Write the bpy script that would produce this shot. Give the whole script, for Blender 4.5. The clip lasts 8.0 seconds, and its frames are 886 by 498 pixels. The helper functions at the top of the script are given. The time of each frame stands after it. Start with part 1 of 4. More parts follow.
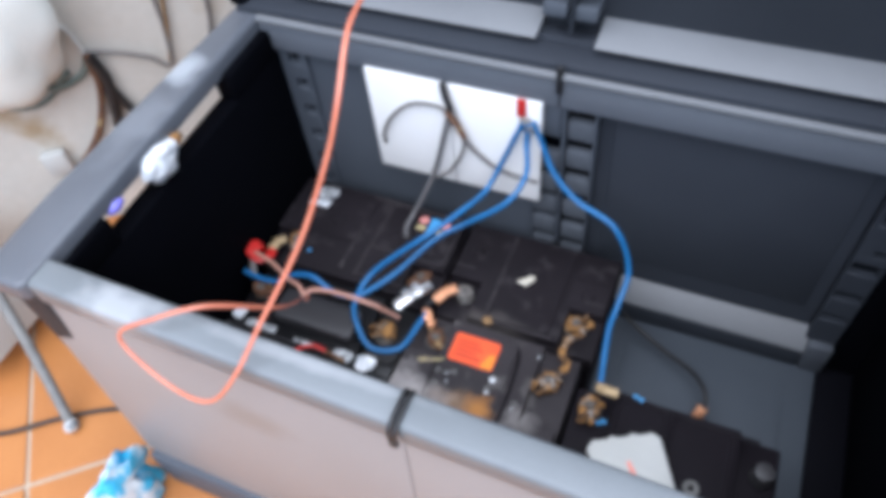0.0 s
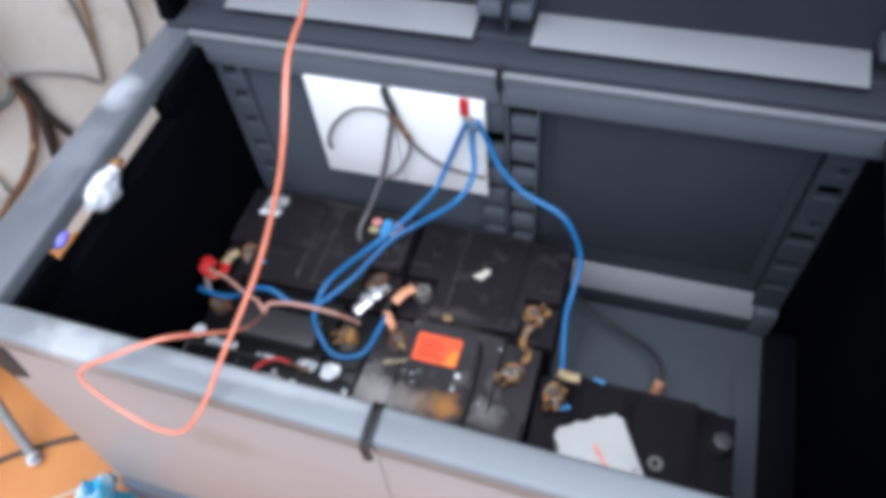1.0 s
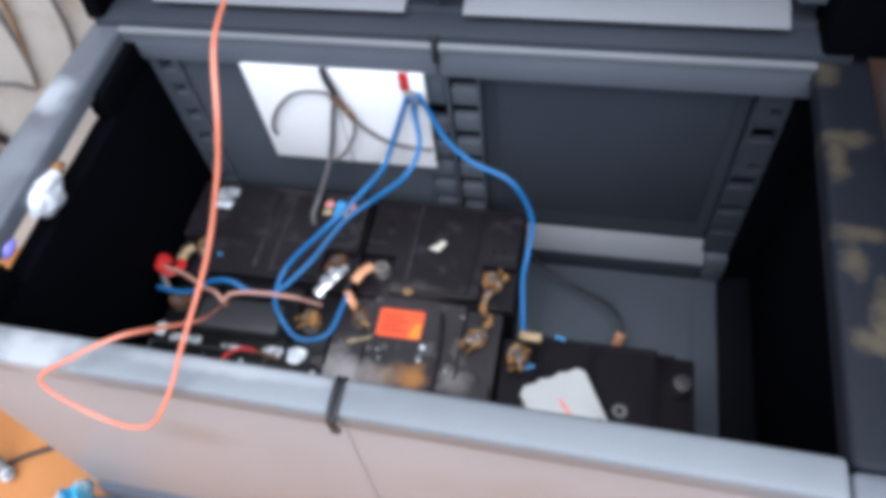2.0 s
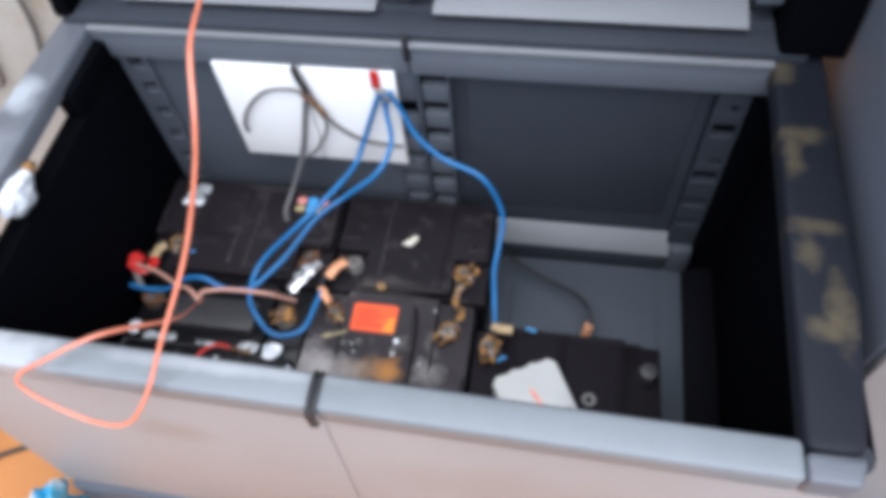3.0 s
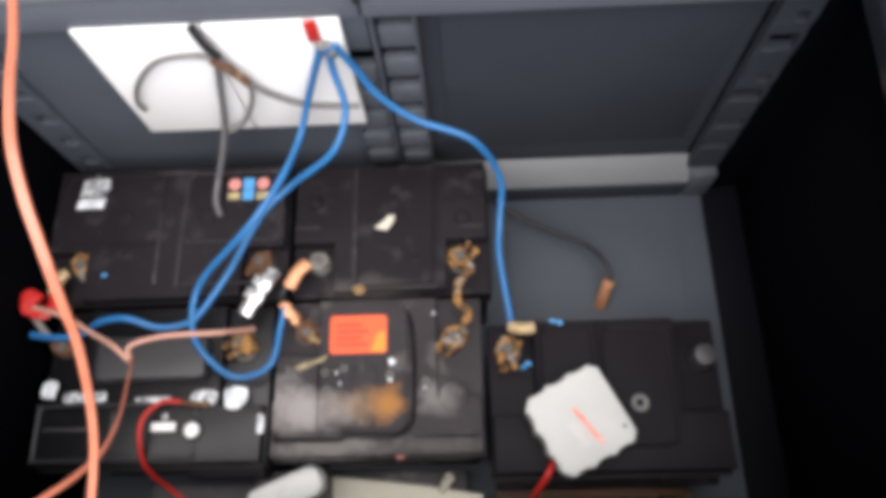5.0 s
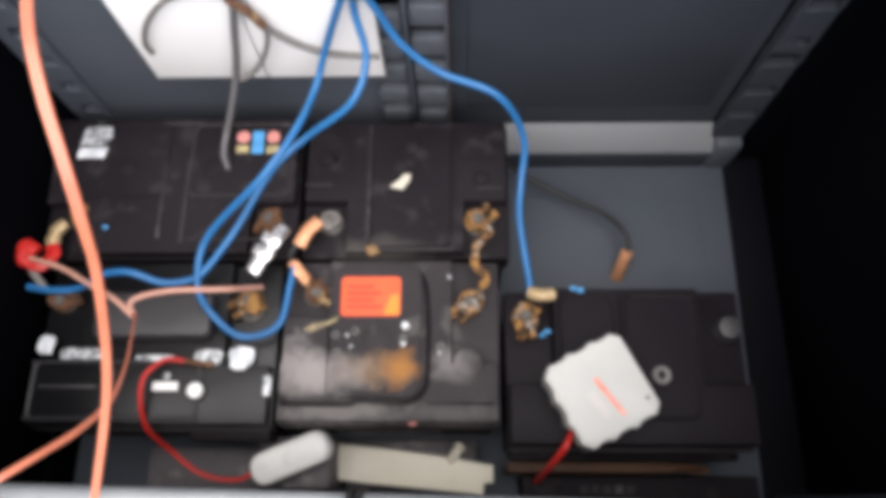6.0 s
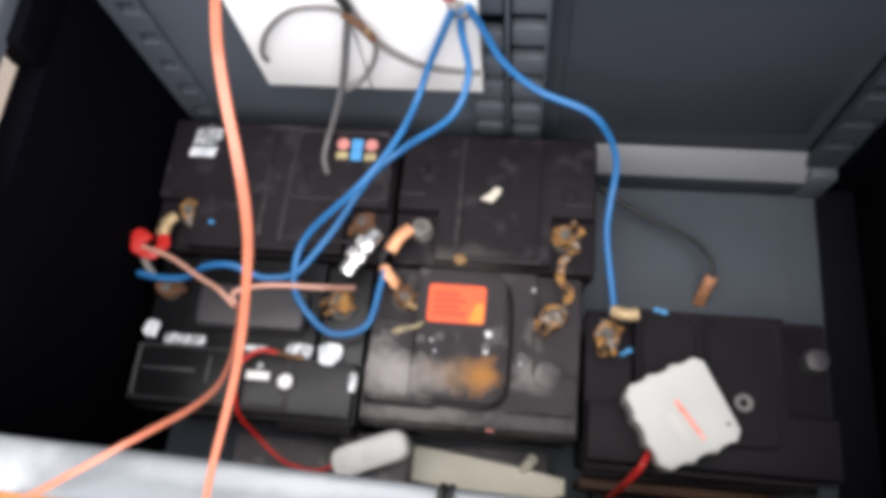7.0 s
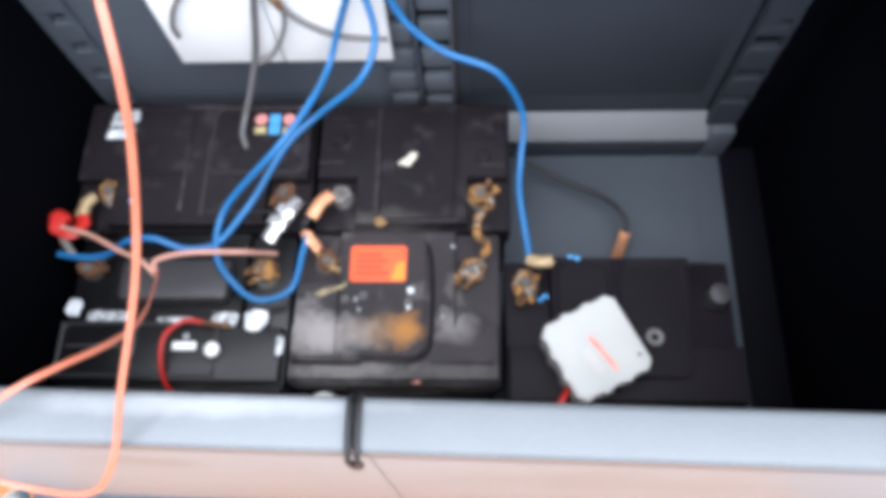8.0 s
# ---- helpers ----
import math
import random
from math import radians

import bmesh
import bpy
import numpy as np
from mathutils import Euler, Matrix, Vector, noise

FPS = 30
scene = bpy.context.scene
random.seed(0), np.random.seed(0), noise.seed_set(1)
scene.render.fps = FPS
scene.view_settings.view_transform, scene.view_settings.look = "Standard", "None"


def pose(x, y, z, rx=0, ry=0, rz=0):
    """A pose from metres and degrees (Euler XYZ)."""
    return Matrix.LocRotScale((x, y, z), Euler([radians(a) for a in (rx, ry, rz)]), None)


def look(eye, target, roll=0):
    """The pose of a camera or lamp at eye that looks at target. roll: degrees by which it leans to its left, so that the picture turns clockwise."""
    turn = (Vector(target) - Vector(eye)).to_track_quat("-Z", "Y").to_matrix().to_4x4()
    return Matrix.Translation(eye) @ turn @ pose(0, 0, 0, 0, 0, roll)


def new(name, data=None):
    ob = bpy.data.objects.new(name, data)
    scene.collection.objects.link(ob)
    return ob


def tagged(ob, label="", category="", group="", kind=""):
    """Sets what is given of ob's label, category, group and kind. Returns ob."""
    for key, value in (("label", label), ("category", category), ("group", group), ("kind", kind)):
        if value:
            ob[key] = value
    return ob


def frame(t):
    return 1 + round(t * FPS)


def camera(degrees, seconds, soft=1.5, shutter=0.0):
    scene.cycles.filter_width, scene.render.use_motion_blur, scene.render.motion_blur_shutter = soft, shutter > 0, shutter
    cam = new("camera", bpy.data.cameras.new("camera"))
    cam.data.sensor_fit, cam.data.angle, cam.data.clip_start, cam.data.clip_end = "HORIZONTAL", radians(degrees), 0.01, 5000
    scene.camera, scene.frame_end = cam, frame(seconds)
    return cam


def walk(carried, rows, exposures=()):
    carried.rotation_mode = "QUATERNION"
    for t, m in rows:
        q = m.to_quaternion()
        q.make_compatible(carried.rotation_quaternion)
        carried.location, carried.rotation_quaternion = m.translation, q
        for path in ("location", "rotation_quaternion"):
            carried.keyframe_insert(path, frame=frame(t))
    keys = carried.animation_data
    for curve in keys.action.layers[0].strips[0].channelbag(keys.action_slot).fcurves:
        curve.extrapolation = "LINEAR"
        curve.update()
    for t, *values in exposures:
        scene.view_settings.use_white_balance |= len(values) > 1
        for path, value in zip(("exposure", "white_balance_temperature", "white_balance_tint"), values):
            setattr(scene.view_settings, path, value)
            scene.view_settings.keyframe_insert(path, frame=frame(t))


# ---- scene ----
cam = camera(62.5, 8.0, soft=6.0)
PATH = [
    (0, (0.1803, -0.5633, 1.0438), (-0.4006, 0.5111, -0.5391), -7.59),
    (0.5, (0.1672, -0.5563, 1.0540), (-0.4011, 0.5012, -0.5456), -8.24),
    (1, (0.1735, -0.5490, 1.0686), (-0.2717, 0.5274, -0.5569), -7.59),
    (1.5, (0.1768, -0.5665, 1.0757), (-0.1526, 0.5007, -0.5830), -7.78),
    (1.7, (0.1940, -0.5601, 1.0688), (-0.1731, 0.4991, -0.5868), -9.88),
    (2.8, (0.1928, -0.5635, 1.0868), (-0.0769, 0.4796, -0.5979), -7.25),
    (3, (0.1928, -0.5668, 1.0886), (-0.0740, 0.4824, -0.5924), -6.79),
    (3.5, (0.1798, -0.5403, 1.0766), (-0.0386, 0.4985, -0.6184), -5.08),
    (4, (0.1411, -0.4539, 1.0510), (-0.0359, 0.4941, -0.7019), -7.89),
    (4.5, (0.1045, -0.3545, 1.0076), (0.0171, 0.4224, -0.8344), -7.54),
    (4.7, (0.1025, -0.3230, 0.9928), (0.0190, 0.4022, -0.8693), -8.36),
    (5.8, (0.0705, -0.3350, 0.9258), (0.0417, 0.3382, -0.9575), -2.57),
    (6, (0.0665, -0.3314, 0.9325), (0.0195, 0.3165, -0.9595), -4.03),
    (6.5, (0.0596, -0.3419, 0.9399), (-0.1179, 0.3348, -0.9339), -12.62),
    (7, (0.0438, -0.3431, 0.9537), (-0.1817, 0.3318, -0.9155), -13.87),
    (7.5, (0.0519, -0.3699, 0.9520), (-0.1320, 0.3267, -0.9139), -10.49),
    (8, (0.0825, -0.4135, 0.9493), (-0.0114, 0.3247, -0.9079), -6.74),
]
walk(cam, [(t, look(eye, target, roll)) for t, eye, target, roll in PATH], [(0, 0.64, 6050, 12), (3.0, 0.7, 6250, 12), (4.5, 0.86, 7100, 14), (6.5, 0.86, 7100, 14), (7.5, 0.97, 6700, 12), (8, 1.1, 6300, 11)])

# ---- light ----
world = bpy.data.worlds.new("world")
scene.world = world
world.use_nodes = True
wn, wl = world.node_tree.nodes, world.node_tree.links
sky = wn.new("ShaderNodeTexSky")
sky.sky_type, sky.sun_disc = "NISHITA", False
sky.sun_elevation, sky.sun_rotation = radians(66), radians(182)
wl.new(sky.outputs[0], wn["Background"].inputs[0])
wn["Background"].inputs[1].default_value = 0.09

sun = new("sun", bpy.data.lights.new("sun", "SUN"))
sun.data.energy, sun.data.angle, sun.data.color = 4.5, radians(96), (0.95, 0.97, 1.0)
sun.matrix_world = look((0.12, -0.8, 2.35), (0, 0, 0))


# ---- materials ----
def mat(name, c1, c2=None, rough=0.5, metal=0.0, scale=8.0, fine=160.0, bump=0.15, spread=0.5, rough_var=0.12, spec=0.5, spots=None, spot_scale=20.0, spot_at=0.62, random_mix=0.0, stretch=(1, 1, 1)):
    """Two tones mixed by broad and fine noise, with fine relief; spots: colour of blotches."""
    m = bpy.data.materials.new(name)
    m.use_nodes = True
    n, l = m.node_tree.nodes, m.node_tree.links
    b = n["Principled BSDF"]
    c2 = c2 or tuple(v * 0.7 for v in c1)
    tc = n.new("ShaderNodeTexCoord")
    mp = n.new("ShaderNodeMapping")
    mp.inputs["Scale"].default_value = stretch
    l.new(tc.outputs["Object"], mp.inputs[0])
    big, small = n.new("ShaderNodeTexNoise"), n.new("ShaderNodeTexNoise")
    big.inputs["Scale"].default_value, small.inputs["Scale"].default_value = scale, fine
    big.inputs["Detail"].default_value, small.inputs["Detail"].default_value = 5, 3
    l.new(mp.outputs[0], big.inputs[0]), l.new(mp.outputs[0], small.inputs[0])
    ramp = n.new("ShaderNodeValToRGB")
    ramp.color_ramp.elements[0].position, ramp.color_ramp.elements[1].position = 0.5 - spread / 2, 0.5 + spread / 2
    ramp.color_ramp.elements[0].color, ramp.color_ramp.elements[1].color = (*c2, 1), (*c1, 1)
    add = n.new("ShaderNodeMath")
    add.operation = "MULTIPLY_ADD"
    l.new(small.outputs[0], add.inputs[0])
    add.inputs[1].default_value = 0.35
    sub = n.new("ShaderNodeMath")
    sub.operation = "ADD"
    sub.inputs[1].default_value = -0.175
    l.new(big.outputs[0], sub.inputs[0])
    l.new(sub.outputs[0], add.inputs[2])
    fac = add.outputs[0]
    if random_mix:
        info, ra = n.new("ShaderNodeObjectInfo"), n.new("ShaderNodeMath")
        ra.operation = "MULTIPLY_ADD"
        l.new(info.outputs["Random"], ra.inputs[0])
        ra.inputs[1].default_value = random_mix
        l.new(fac, ra.inputs[2])
        fac = ra.outputs[0]
    l.new(fac, ramp.inputs[0])
    colour = ramp.outputs[0]
    if spots:
        sn, sr, mx = n.new("ShaderNodeTexNoise"), n.new("ShaderNodeValToRGB"), n.new("ShaderNodeMix")
        sn.inputs["Scale"].default_value, sn.inputs["Detail"].default_value = spot_scale, 6
        l.new(mp.outputs[0], sn.inputs[0])
        sr.color_ramp.elements[0].position, sr.color_ramp.elements[1].position = spot_at, spot_at + 0.1
        l.new(sn.outputs[0], sr.inputs[0])
        mx.data_type = "RGBA"
        l.new(sr.outputs[0], mx.inputs[0])
        l.new(colour, mx.inputs[6])
        mx.inputs[7].default_value = (*spots, 1)
        colour = mx.outputs[2]
    l.new(colour, b.inputs["Base Color"])
    rr = n.new("ShaderNodeMapRange")
    rr.inputs[3].default_value, rr.inputs[4].default_value = max(rough - rough_var, 0.02), min(rough + rough_var, 1)
    l.new(big.outputs[0], rr.inputs[0])
    l.new(rr.outputs[0], b.inputs["Roughness"])
    b.inputs["Metallic"].default_value = metal
    b.inputs["Specular IOR Level"].default_value = spec
    if bump:
        bp = n.new("ShaderNodeBump")
        bp.inputs["Strength"].default_value, bp.inputs["Distance"].default_value = bump, 0.002
        l.new(small.outputs[0], bp.inputs["Height"])
        l.new(bp.outputs[0], b.inputs["Normal"])
    return m


M_GREY = mat("grey_resin", (0.086, 0.099, 0.12), (0.067, 0.078, 0.095), 0.6, spec=0.3, scale=5, fine=400, bump=0.25)
M_DARK = mat("dark_resin", (0.031, 0.036, 0.045), (0.022, 0.026, 0.033), 0.6, scale=6, fine=400, bump=0.25, spec=0.25)
# near-black tone: shade of inner sides and slots, put into the resin's colour
M_INNER = mat("shaded_resin", (0.0024, 0.0027, 0.0045), (0.0016, 0.0018, 0.003), 0.8, scale=6, fine=400, bump=0.25, spec=0.03)
# two rim tones of one resin: the first darkened for shade, the second lit
M_SIDE = mat("side_frame_shaded", (0.0135, 0.016, 0.0225), (0.009, 0.0105, 0.015), 0.5, spec=0.15, scale=7, fine=350, bump=0.2)
M_LEFT = mat("side_frame_lit", (0.125, 0.137, 0.157), (0.085, 0.095, 0.113), 0.33, scale=7, fine=350, bump=0.2)
# tones of one resin: band lightened as if lit, recessed panels darkened for shade
M_BAND = mat("lit_band_resin", (0.135, 0.15, 0.174), (0.108, 0.12, 0.14), 0.55, spec=0.35, scale=6, fine=400, bump=0.25)
M_PANEL = mat("shaded_panel_resin", (0.042, 0.049, 0.061), (0.031, 0.036, 0.046), 0.6, spec=0.25, scale=4, fine=400, bump=0.25)
M_FLOOR = mat("floor_resin", (0.086, 0.101, 0.12), (0.07, 0.083, 0.1), 0.55, spec=0.3, scale=9, fine=400, bump=0.25)
# floor strip darkened for the shade under the overhanging rim
M_GUTTER = mat("shaded_gutter_resin", (0.0055, 0.0055, 0.0085), (0.0038, 0.0038, 0.006), 0.7, spec=0.08, scale=9, fine=400, bump=0.25)
M_SPACER = mat("scuffed_grey_plastic", (0.12, 0.108, 0.112), (0.07, 0.063, 0.067), 0.5, spec=0.35, scale=12, fine=240, bump=0.25, spots=(0.2, 0.185, 0.18), spot_scale=35, spot_at=0.6)
M_RUNG = mat("rung_resin", (0.1, 0.112, 0.13), (0.07, 0.079, 0.094), 0.6, spec=0.3, scale=30, fine=400, bump=0.25)
# ledges lightened for the light their upward faces catch
M_LEDGE = mat("lit_ledge_resin", (0.185, 0.195, 0.207), (0.155, 0.164, 0.175), 0.5, scale=8, fine=300, bump=0.2)
# bluish tint of the front edge: sky light put into its colour
M_EDGE = mat("sky_lit_edge_resin", (0.175, 0.196, 0.211), (0.143, 0.161, 0.174), 0.4, scale=9, fine=300, bump=0.2)
# lighter, warm tint: light bounced off the tiles, put into the front's colour
M_FRONT = mat("warm_lit_resin", (0.31, 0.298, 0.295), (0.26, 0.248, 0.245), 0.45, scale=4, fine=300, bump=0.25, spots=(0.3, 0.25, 0.2), spot_scale=6, spot_at=0.68)
M_BATT = mat("battery_case", (0.0155, 0.0125, 0.0155), (0.0085, 0.0068, 0.0086), 0.65, spec=0.15, scale=14, fine=260, bump=0.3, spots=(0.027, 0.0235, 0.026), spot_scale=40, spot_at=0.56)
M_SCUFF = mat("scuffed_case", (0.034, 0.029, 0.032), (0.018, 0.015, 0.017), 0.6, spec=0.25, scale=40, fine=260, bump=0.3, spots=(0.075, 0.068, 0.068), spot_scale=50, spot_at=0.58)
M_BLACK = mat("black_case_glossy", (0.008, 0.008, 0.009), (0.005, 0.005, 0.006), 0.35, spec=0.35, scale=14, fine=260, bump=0.12)
M_DUST = mat("dusty_lid", (0.046, 0.04, 0.043), (0.024, 0.021, 0.0235), 0.6, spec=0.25, scale=11, fine=240, bump=0.35, spots=(0.085, 0.078, 0.077), spot_scale=30, spot_at=0.57)
M_RIGHTB = mat("battery_case_smooth", (0.0115, 0.0092, 0.0125), (0.0075, 0.006, 0.0082), 0.55, spec=0.14, scale=12, fine=260, bump=0.15)
M_CAP = mat("cap_block_plastic", (0.036, 0.035, 0.038), (0.026, 0.025, 0.028), 0.45, scale=12, fine=300, bump=0.15)
M_POST = mat("dull_post", (0.15, 0.145, 0.14), (0.07, 0.06, 0.05), 0.6, 0.3, scale=90, fine=500, bump=0.5)
M_LEAD = mat("lead_post", (0.3, 0.29, 0.28), (0.12, 0.1, 0.08), 0.6, 0.25, scale=60, fine=500, bump=0.4)
M_CRUST = mat("corroded_brass", (0.4, 0.2, 0.06), (0.05, 0.024, 0.012), 0.75, 0.1, scale=110, fine=500, bump=0.9, spread=0.2, spots=(0.33, 0.3, 0.27), spot_scale=75, spot_at=0.56)
M_BRASS = mat("pale_brass", (0.55, 0.42, 0.25), (0.38, 0.26, 0.13), 0.45, 0.35, scale=80, fine=500, bump=0.4)
M_RING = mat("grey_ring", (0.22, 0.22, 0.21), (0.14, 0.14, 0.135), 0.5, scale=60, fine=400, bump=0.2)
M_RUST = mat("rusty_iron", (0.2, 0.095, 0.045), (0.08, 0.035, 0.022), 0.85, 0.1, scale=60, fine=450, bump=0.9, spots=(0.42, 0.3, 0.15), spot_scale=70, spot_at=0.58)
M_COPPER = mat("bare_copper", (0.85, 0.42, 0.24), (0.6, 0.27, 0.13), 0.35, 0.35, scale=80, fine=600, bump=0.4)
M_TIN = mat("tinned_steel", (0.85, 0.85, 0.85), (0.6, 0.6, 0.6), 0.25, 0.85, scale=50, fine=400, bump=0.2)
M_BLUE = mat("blue_insulation", (0.018, 0.16, 0.39), (0.014, 0.125, 0.32), 0.4, scale=30, fine=300, bump=0.08)
M_ORANGE = mat("copper_twin_insulation", (0.66, 0.225, 0.14), (0.54, 0.165, 0.1), 0.16, 0.0, scale=25, fine=300, bump=0.06, spec=0.8, rough_var=0.06)
M_PINK = mat("pink_clear_insulation", (0.6, 0.34, 0.27), (0.48, 0.24, 0.18), 0.35, scale=30, fine=300, bump=0.08)
M_GCABLE = mat("grey_cable", (0.2, 0.19, 0.18), (0.14, 0.13, 0.125), 0.5, scale=30, fine=300, bump=0.08)
M_DGREY = mat("dark_grey_cable", (0.15, 0.147, 0.15), (0.1, 0.097, 0.1), 0.5, scale=30, fine=300, bump=0.08)
M_GREEN = mat("grey_green_cable", (0.16, 0.2, 0.18), (0.12, 0.15, 0.135), 0.5, scale=30, fine=300, bump=0.08)
M_BCABLE = mat("black_cable", (0.018, 0.018, 0.02), (0.012, 0.012, 0.013), 0.45, scale=30, fine=300, bump=0.08)
M_RED = mat("red_plastic", (0.6, 0.025, 0.02), (0.45, 0.018, 0.015), 0.4, scale=30, fine=300, bump=0.08)
M_WHITE = mat("white_board", (0.93, 0.93, 0.92), (0.88, 0.88, 0.87), 0.5, scale=8, fine=300, bump=0.05)
M_WPLAST = mat("white_plastic", (0.54, 0.55, 0.53), (0.46, 0.47, 0.45), 0.32, scale=14, fine=300, bump=0.06)
M_WHITE2 = mat("chalky_plastic", (0.84, 0.85, 0.82), (0.72, 0.74, 0.71), 0.45, scale=25, fine=300, bump=0.15)
M_CREAM = mat("cream_board", (0.87, 0.83, 0.7), (0.78, 0.73, 0.58), 0.55, scale=14, fine=200, bump=0.15)
M_WOOD = mat("brown_wood", (0.12, 0.06, 0.032), (0.06, 0.028, 0.016), 0.7, scale=10, fine=90, bump=0.5, stretch=(1, 6, 6))
M_LABEL = mat("orange_label", (0.9, 0.12, 0.025), (0.82, 0.085, 0.02), 0.45, scale=18, fine=300, bump=0.03)
M_YLABEL = mat("amber_label", (0.85, 0.3, 0.02), (0.8, 0.22, 0.02), 0.45, scale=18, fine=300, bump=0.03)
M_STAIN = mat("tan_stain", (0.33, 0.19, 0.075), (0.16, 0.1, 0.055), 0.8, scale=40, fine=260, bump=0.4)
M_PINKST = mat("pink_sticker", (0.75, 0.3, 0.27), None, 0.5, bump=0)
M_BLUEST = mat("light_blue_sticker", (0.08, 0.4, 0.8), None, 0.5, bump=0)
M_YELST = mat("yellow_sticker", (0.5, 0.42, 0.2), (0.2, 0.16, 0.1), 0.6, scale=60, spread=0.2, bump=0.1)
M_SILVER = mat("silver_sticker", (0.66, 0.69, 0.71), (0.16, 0.17, 0.18), 0.4, 0.3, scale=120, fine=500, bump=0.2, spread=0.2)
M_WLABEL = mat("white_label", (0.9, 0.92, 0.94), (0.5, 0.54, 0.58), 0.25, scale=70, fine=400, bump=0.05, spread=0.3)
M_FLAKE = mat("cream_flake", (0.75, 0.7, 0.58), None, 0.6, bump=0.1)
M_TILE = mat("terracotta_tile", (0.48, 0.2, 0.062), (0.38, 0.145, 0.044), 0.35, scale=5, fine=120, bump=0.12, random_mix=0.15)
M_GROUND = mat("concrete_ground", (0.34, 0.32, 0.29), (0.27, 0.25, 0.23), 0.85, scale=1.5, fine=40, bump=0.4)
M_GROUT = mat("grout", (0.5, 0.42, 0.32), (0.38, 0.31, 0.24), 0.85, scale=20, fine=200, bump=0.4)
M_WALL = mat("cream_plaster", (0.6, 0.575, 0.52), (0.47, 0.445, 0.395), 0.8, scale=3, fine=60, bump=0.35, spots=(0.4, 0.31, 0.2), spot_scale=6, spot_at=0.6)
M_BAG = mat("blue_white_bag", (0.75, 0.82, 0.86), (0.05, 0.42, 0.66), 0.35, scale=22, fine=200, bump=0.2, spread=0.12)
M_BAGW = mat("white_film", (0.74, 0.76, 0.71), (0.66, 0.69, 0.65), 0.4, scale=14, fine=150, bump=0.3)
# for the added sheet that greys the tiles and their orange bounce
M_TONE = mat("pink_grey_sheet", (0.3, 0.25, 0.24), (0.23, 0.19, 0.185), 0.9, scale=12, fine=150, bump=0.6)
# bluish darker tone: the cabinet's shaded sides, put into colour
M_CAB = mat("cab_shade_resin", (0.15, 0.17, 0.21), (0.12, 0.138, 0.175), 0.5, scale=3, fine=200, bump=0.1)


# ---- mesh helpers ----
def part(name, bm, material, parent=None, label=""):
    me = bpy.data.meshes.new(name)
    bm.normal_update()
    bm.to_mesh(me)
    bm.free()
    me.materials.append(material)
    for p in me.polygons:
        p.use_smooth = True
    me.set_sharp_from_angle(angle=radians(38))
    ob = new(name, me)
    if parent is not None:
        ob.parent = parent
        ob.matrix_parent_inverse = parent.matrix_basis.inverted()
    if label:
        tagged(ob, label)
    return ob


def thing(name, at, label, category, group="", kind=""):
    ob = new(name)
    ob.empty_display_size = 0.02
    ob.matrix_basis = Matrix.Translation(at)
    return tagged(ob, label, category, group, kind)


def block(bm, x0, x1, y0, y1, z0, z1, r=0.003, seg=2, m=None):
    """A box with rounded edges, added to bm."""
    t = bmesh.new()
    bmesh.ops.create_cube(t, size=1)
    bmesh.ops.scale(t, vec=(x1 - x0, y1 - y0, z1 - z0), verts=t.verts)
    bmesh.ops.translate(t, vec=((x0 + x1) / 2, (y0 + y1) / 2, (z0 + z1) / 2), verts=t.verts)
    if r:
        bmesh.ops.bevel(t, geom=t.edges[:], offset=min(r, (x1 - x0) * 0.45, (y1 - y0) * 0.45, (z1 - z0) * 0.45), segments=seg, profile=0.5, affect="EDGES")
    return merge(bm, t, m)


def merge(bm, t, m=None):
    if m is not None:
        bmesh.ops.transform(t, matrix=m, verts=t.verts)
    me = bpy.data.meshes.new("tmp")
    t.to_mesh(me)
    t.free()
    bm.from_mesh(me)
    bpy.data.meshes.remove(me)
    return bm


def blk(*a, **k):
    return block(bmesh.new(), *a, **k)


def prism(bm, outline, z0, z1, r=0.002, m=None, seg=2):
    """An upright prism over a flat outline, with rounded top edges."""
    t = bmesh.new()
    vs = [t.verts.new((x, y, z0)) for x, y in outline]
    f = t.faces.new(vs)
    f.normal_update()
    if f.normal.z < 0:
        f.normal_flip()
    top = bmesh.ops.extrude_face_region(t, geom=[f])["geom"]
    bmesh.ops.translate(t, vec=(0, 0, z1 - z0), verts=[g for g in top if isinstance(g, bmesh.types.BMVert)])
    bmesh.ops.recalc_face_normals(t, faces=t.faces)
    if r:
        ed = [e for e in t.edges if all(abs(v.co.z - z1) < 1e-6 for v in e.verts)]
        bmesh.ops.bevel(t, geom=ed, offset=r, segments=seg, profile=0.5, affect="EDGES")
    return merge(bm, t, m)


def round_rect(x0, x1, y0, y1, r, n=5):
    out = []
    for cx, cy, a0 in ((x1 - r, y1 - r, 0), (x0 + r, y1 - r, 90), (x0 + r, y0 + r, 180), (x1 - r, y0 + r, 270)):
        for i in range(n + 1):
            a = radians(a0 + 90 * i / n)
            out.append((cx + r * math.cos(a), cy + r * math.sin(a)))
    return out


def disc(bm, x, y, z0, z1, r0, r1=None, n=20, bevel=0.001):
    r1 = r0 if r1 is None else r1
    t = bmesh.new()
    bmesh.ops.create_cone(t, cap_ends=True, segments=n, radius1=r0, radius2=r1, depth=z1 - z0)
    bmesh.ops.translate(t, vec=(x, y, (z0 + z1) / 2), verts=t.verts)
    if bevel:
        ed = [e for e in t.edges if all(abs(v.co.z - z1) < 1e-6 for v in e.verts)]
        bmesh.ops.bevel(t, geom=ed, offset=bevel, segments=2, profile=0.5, affect="EDGES")
    return merge(bm, t)


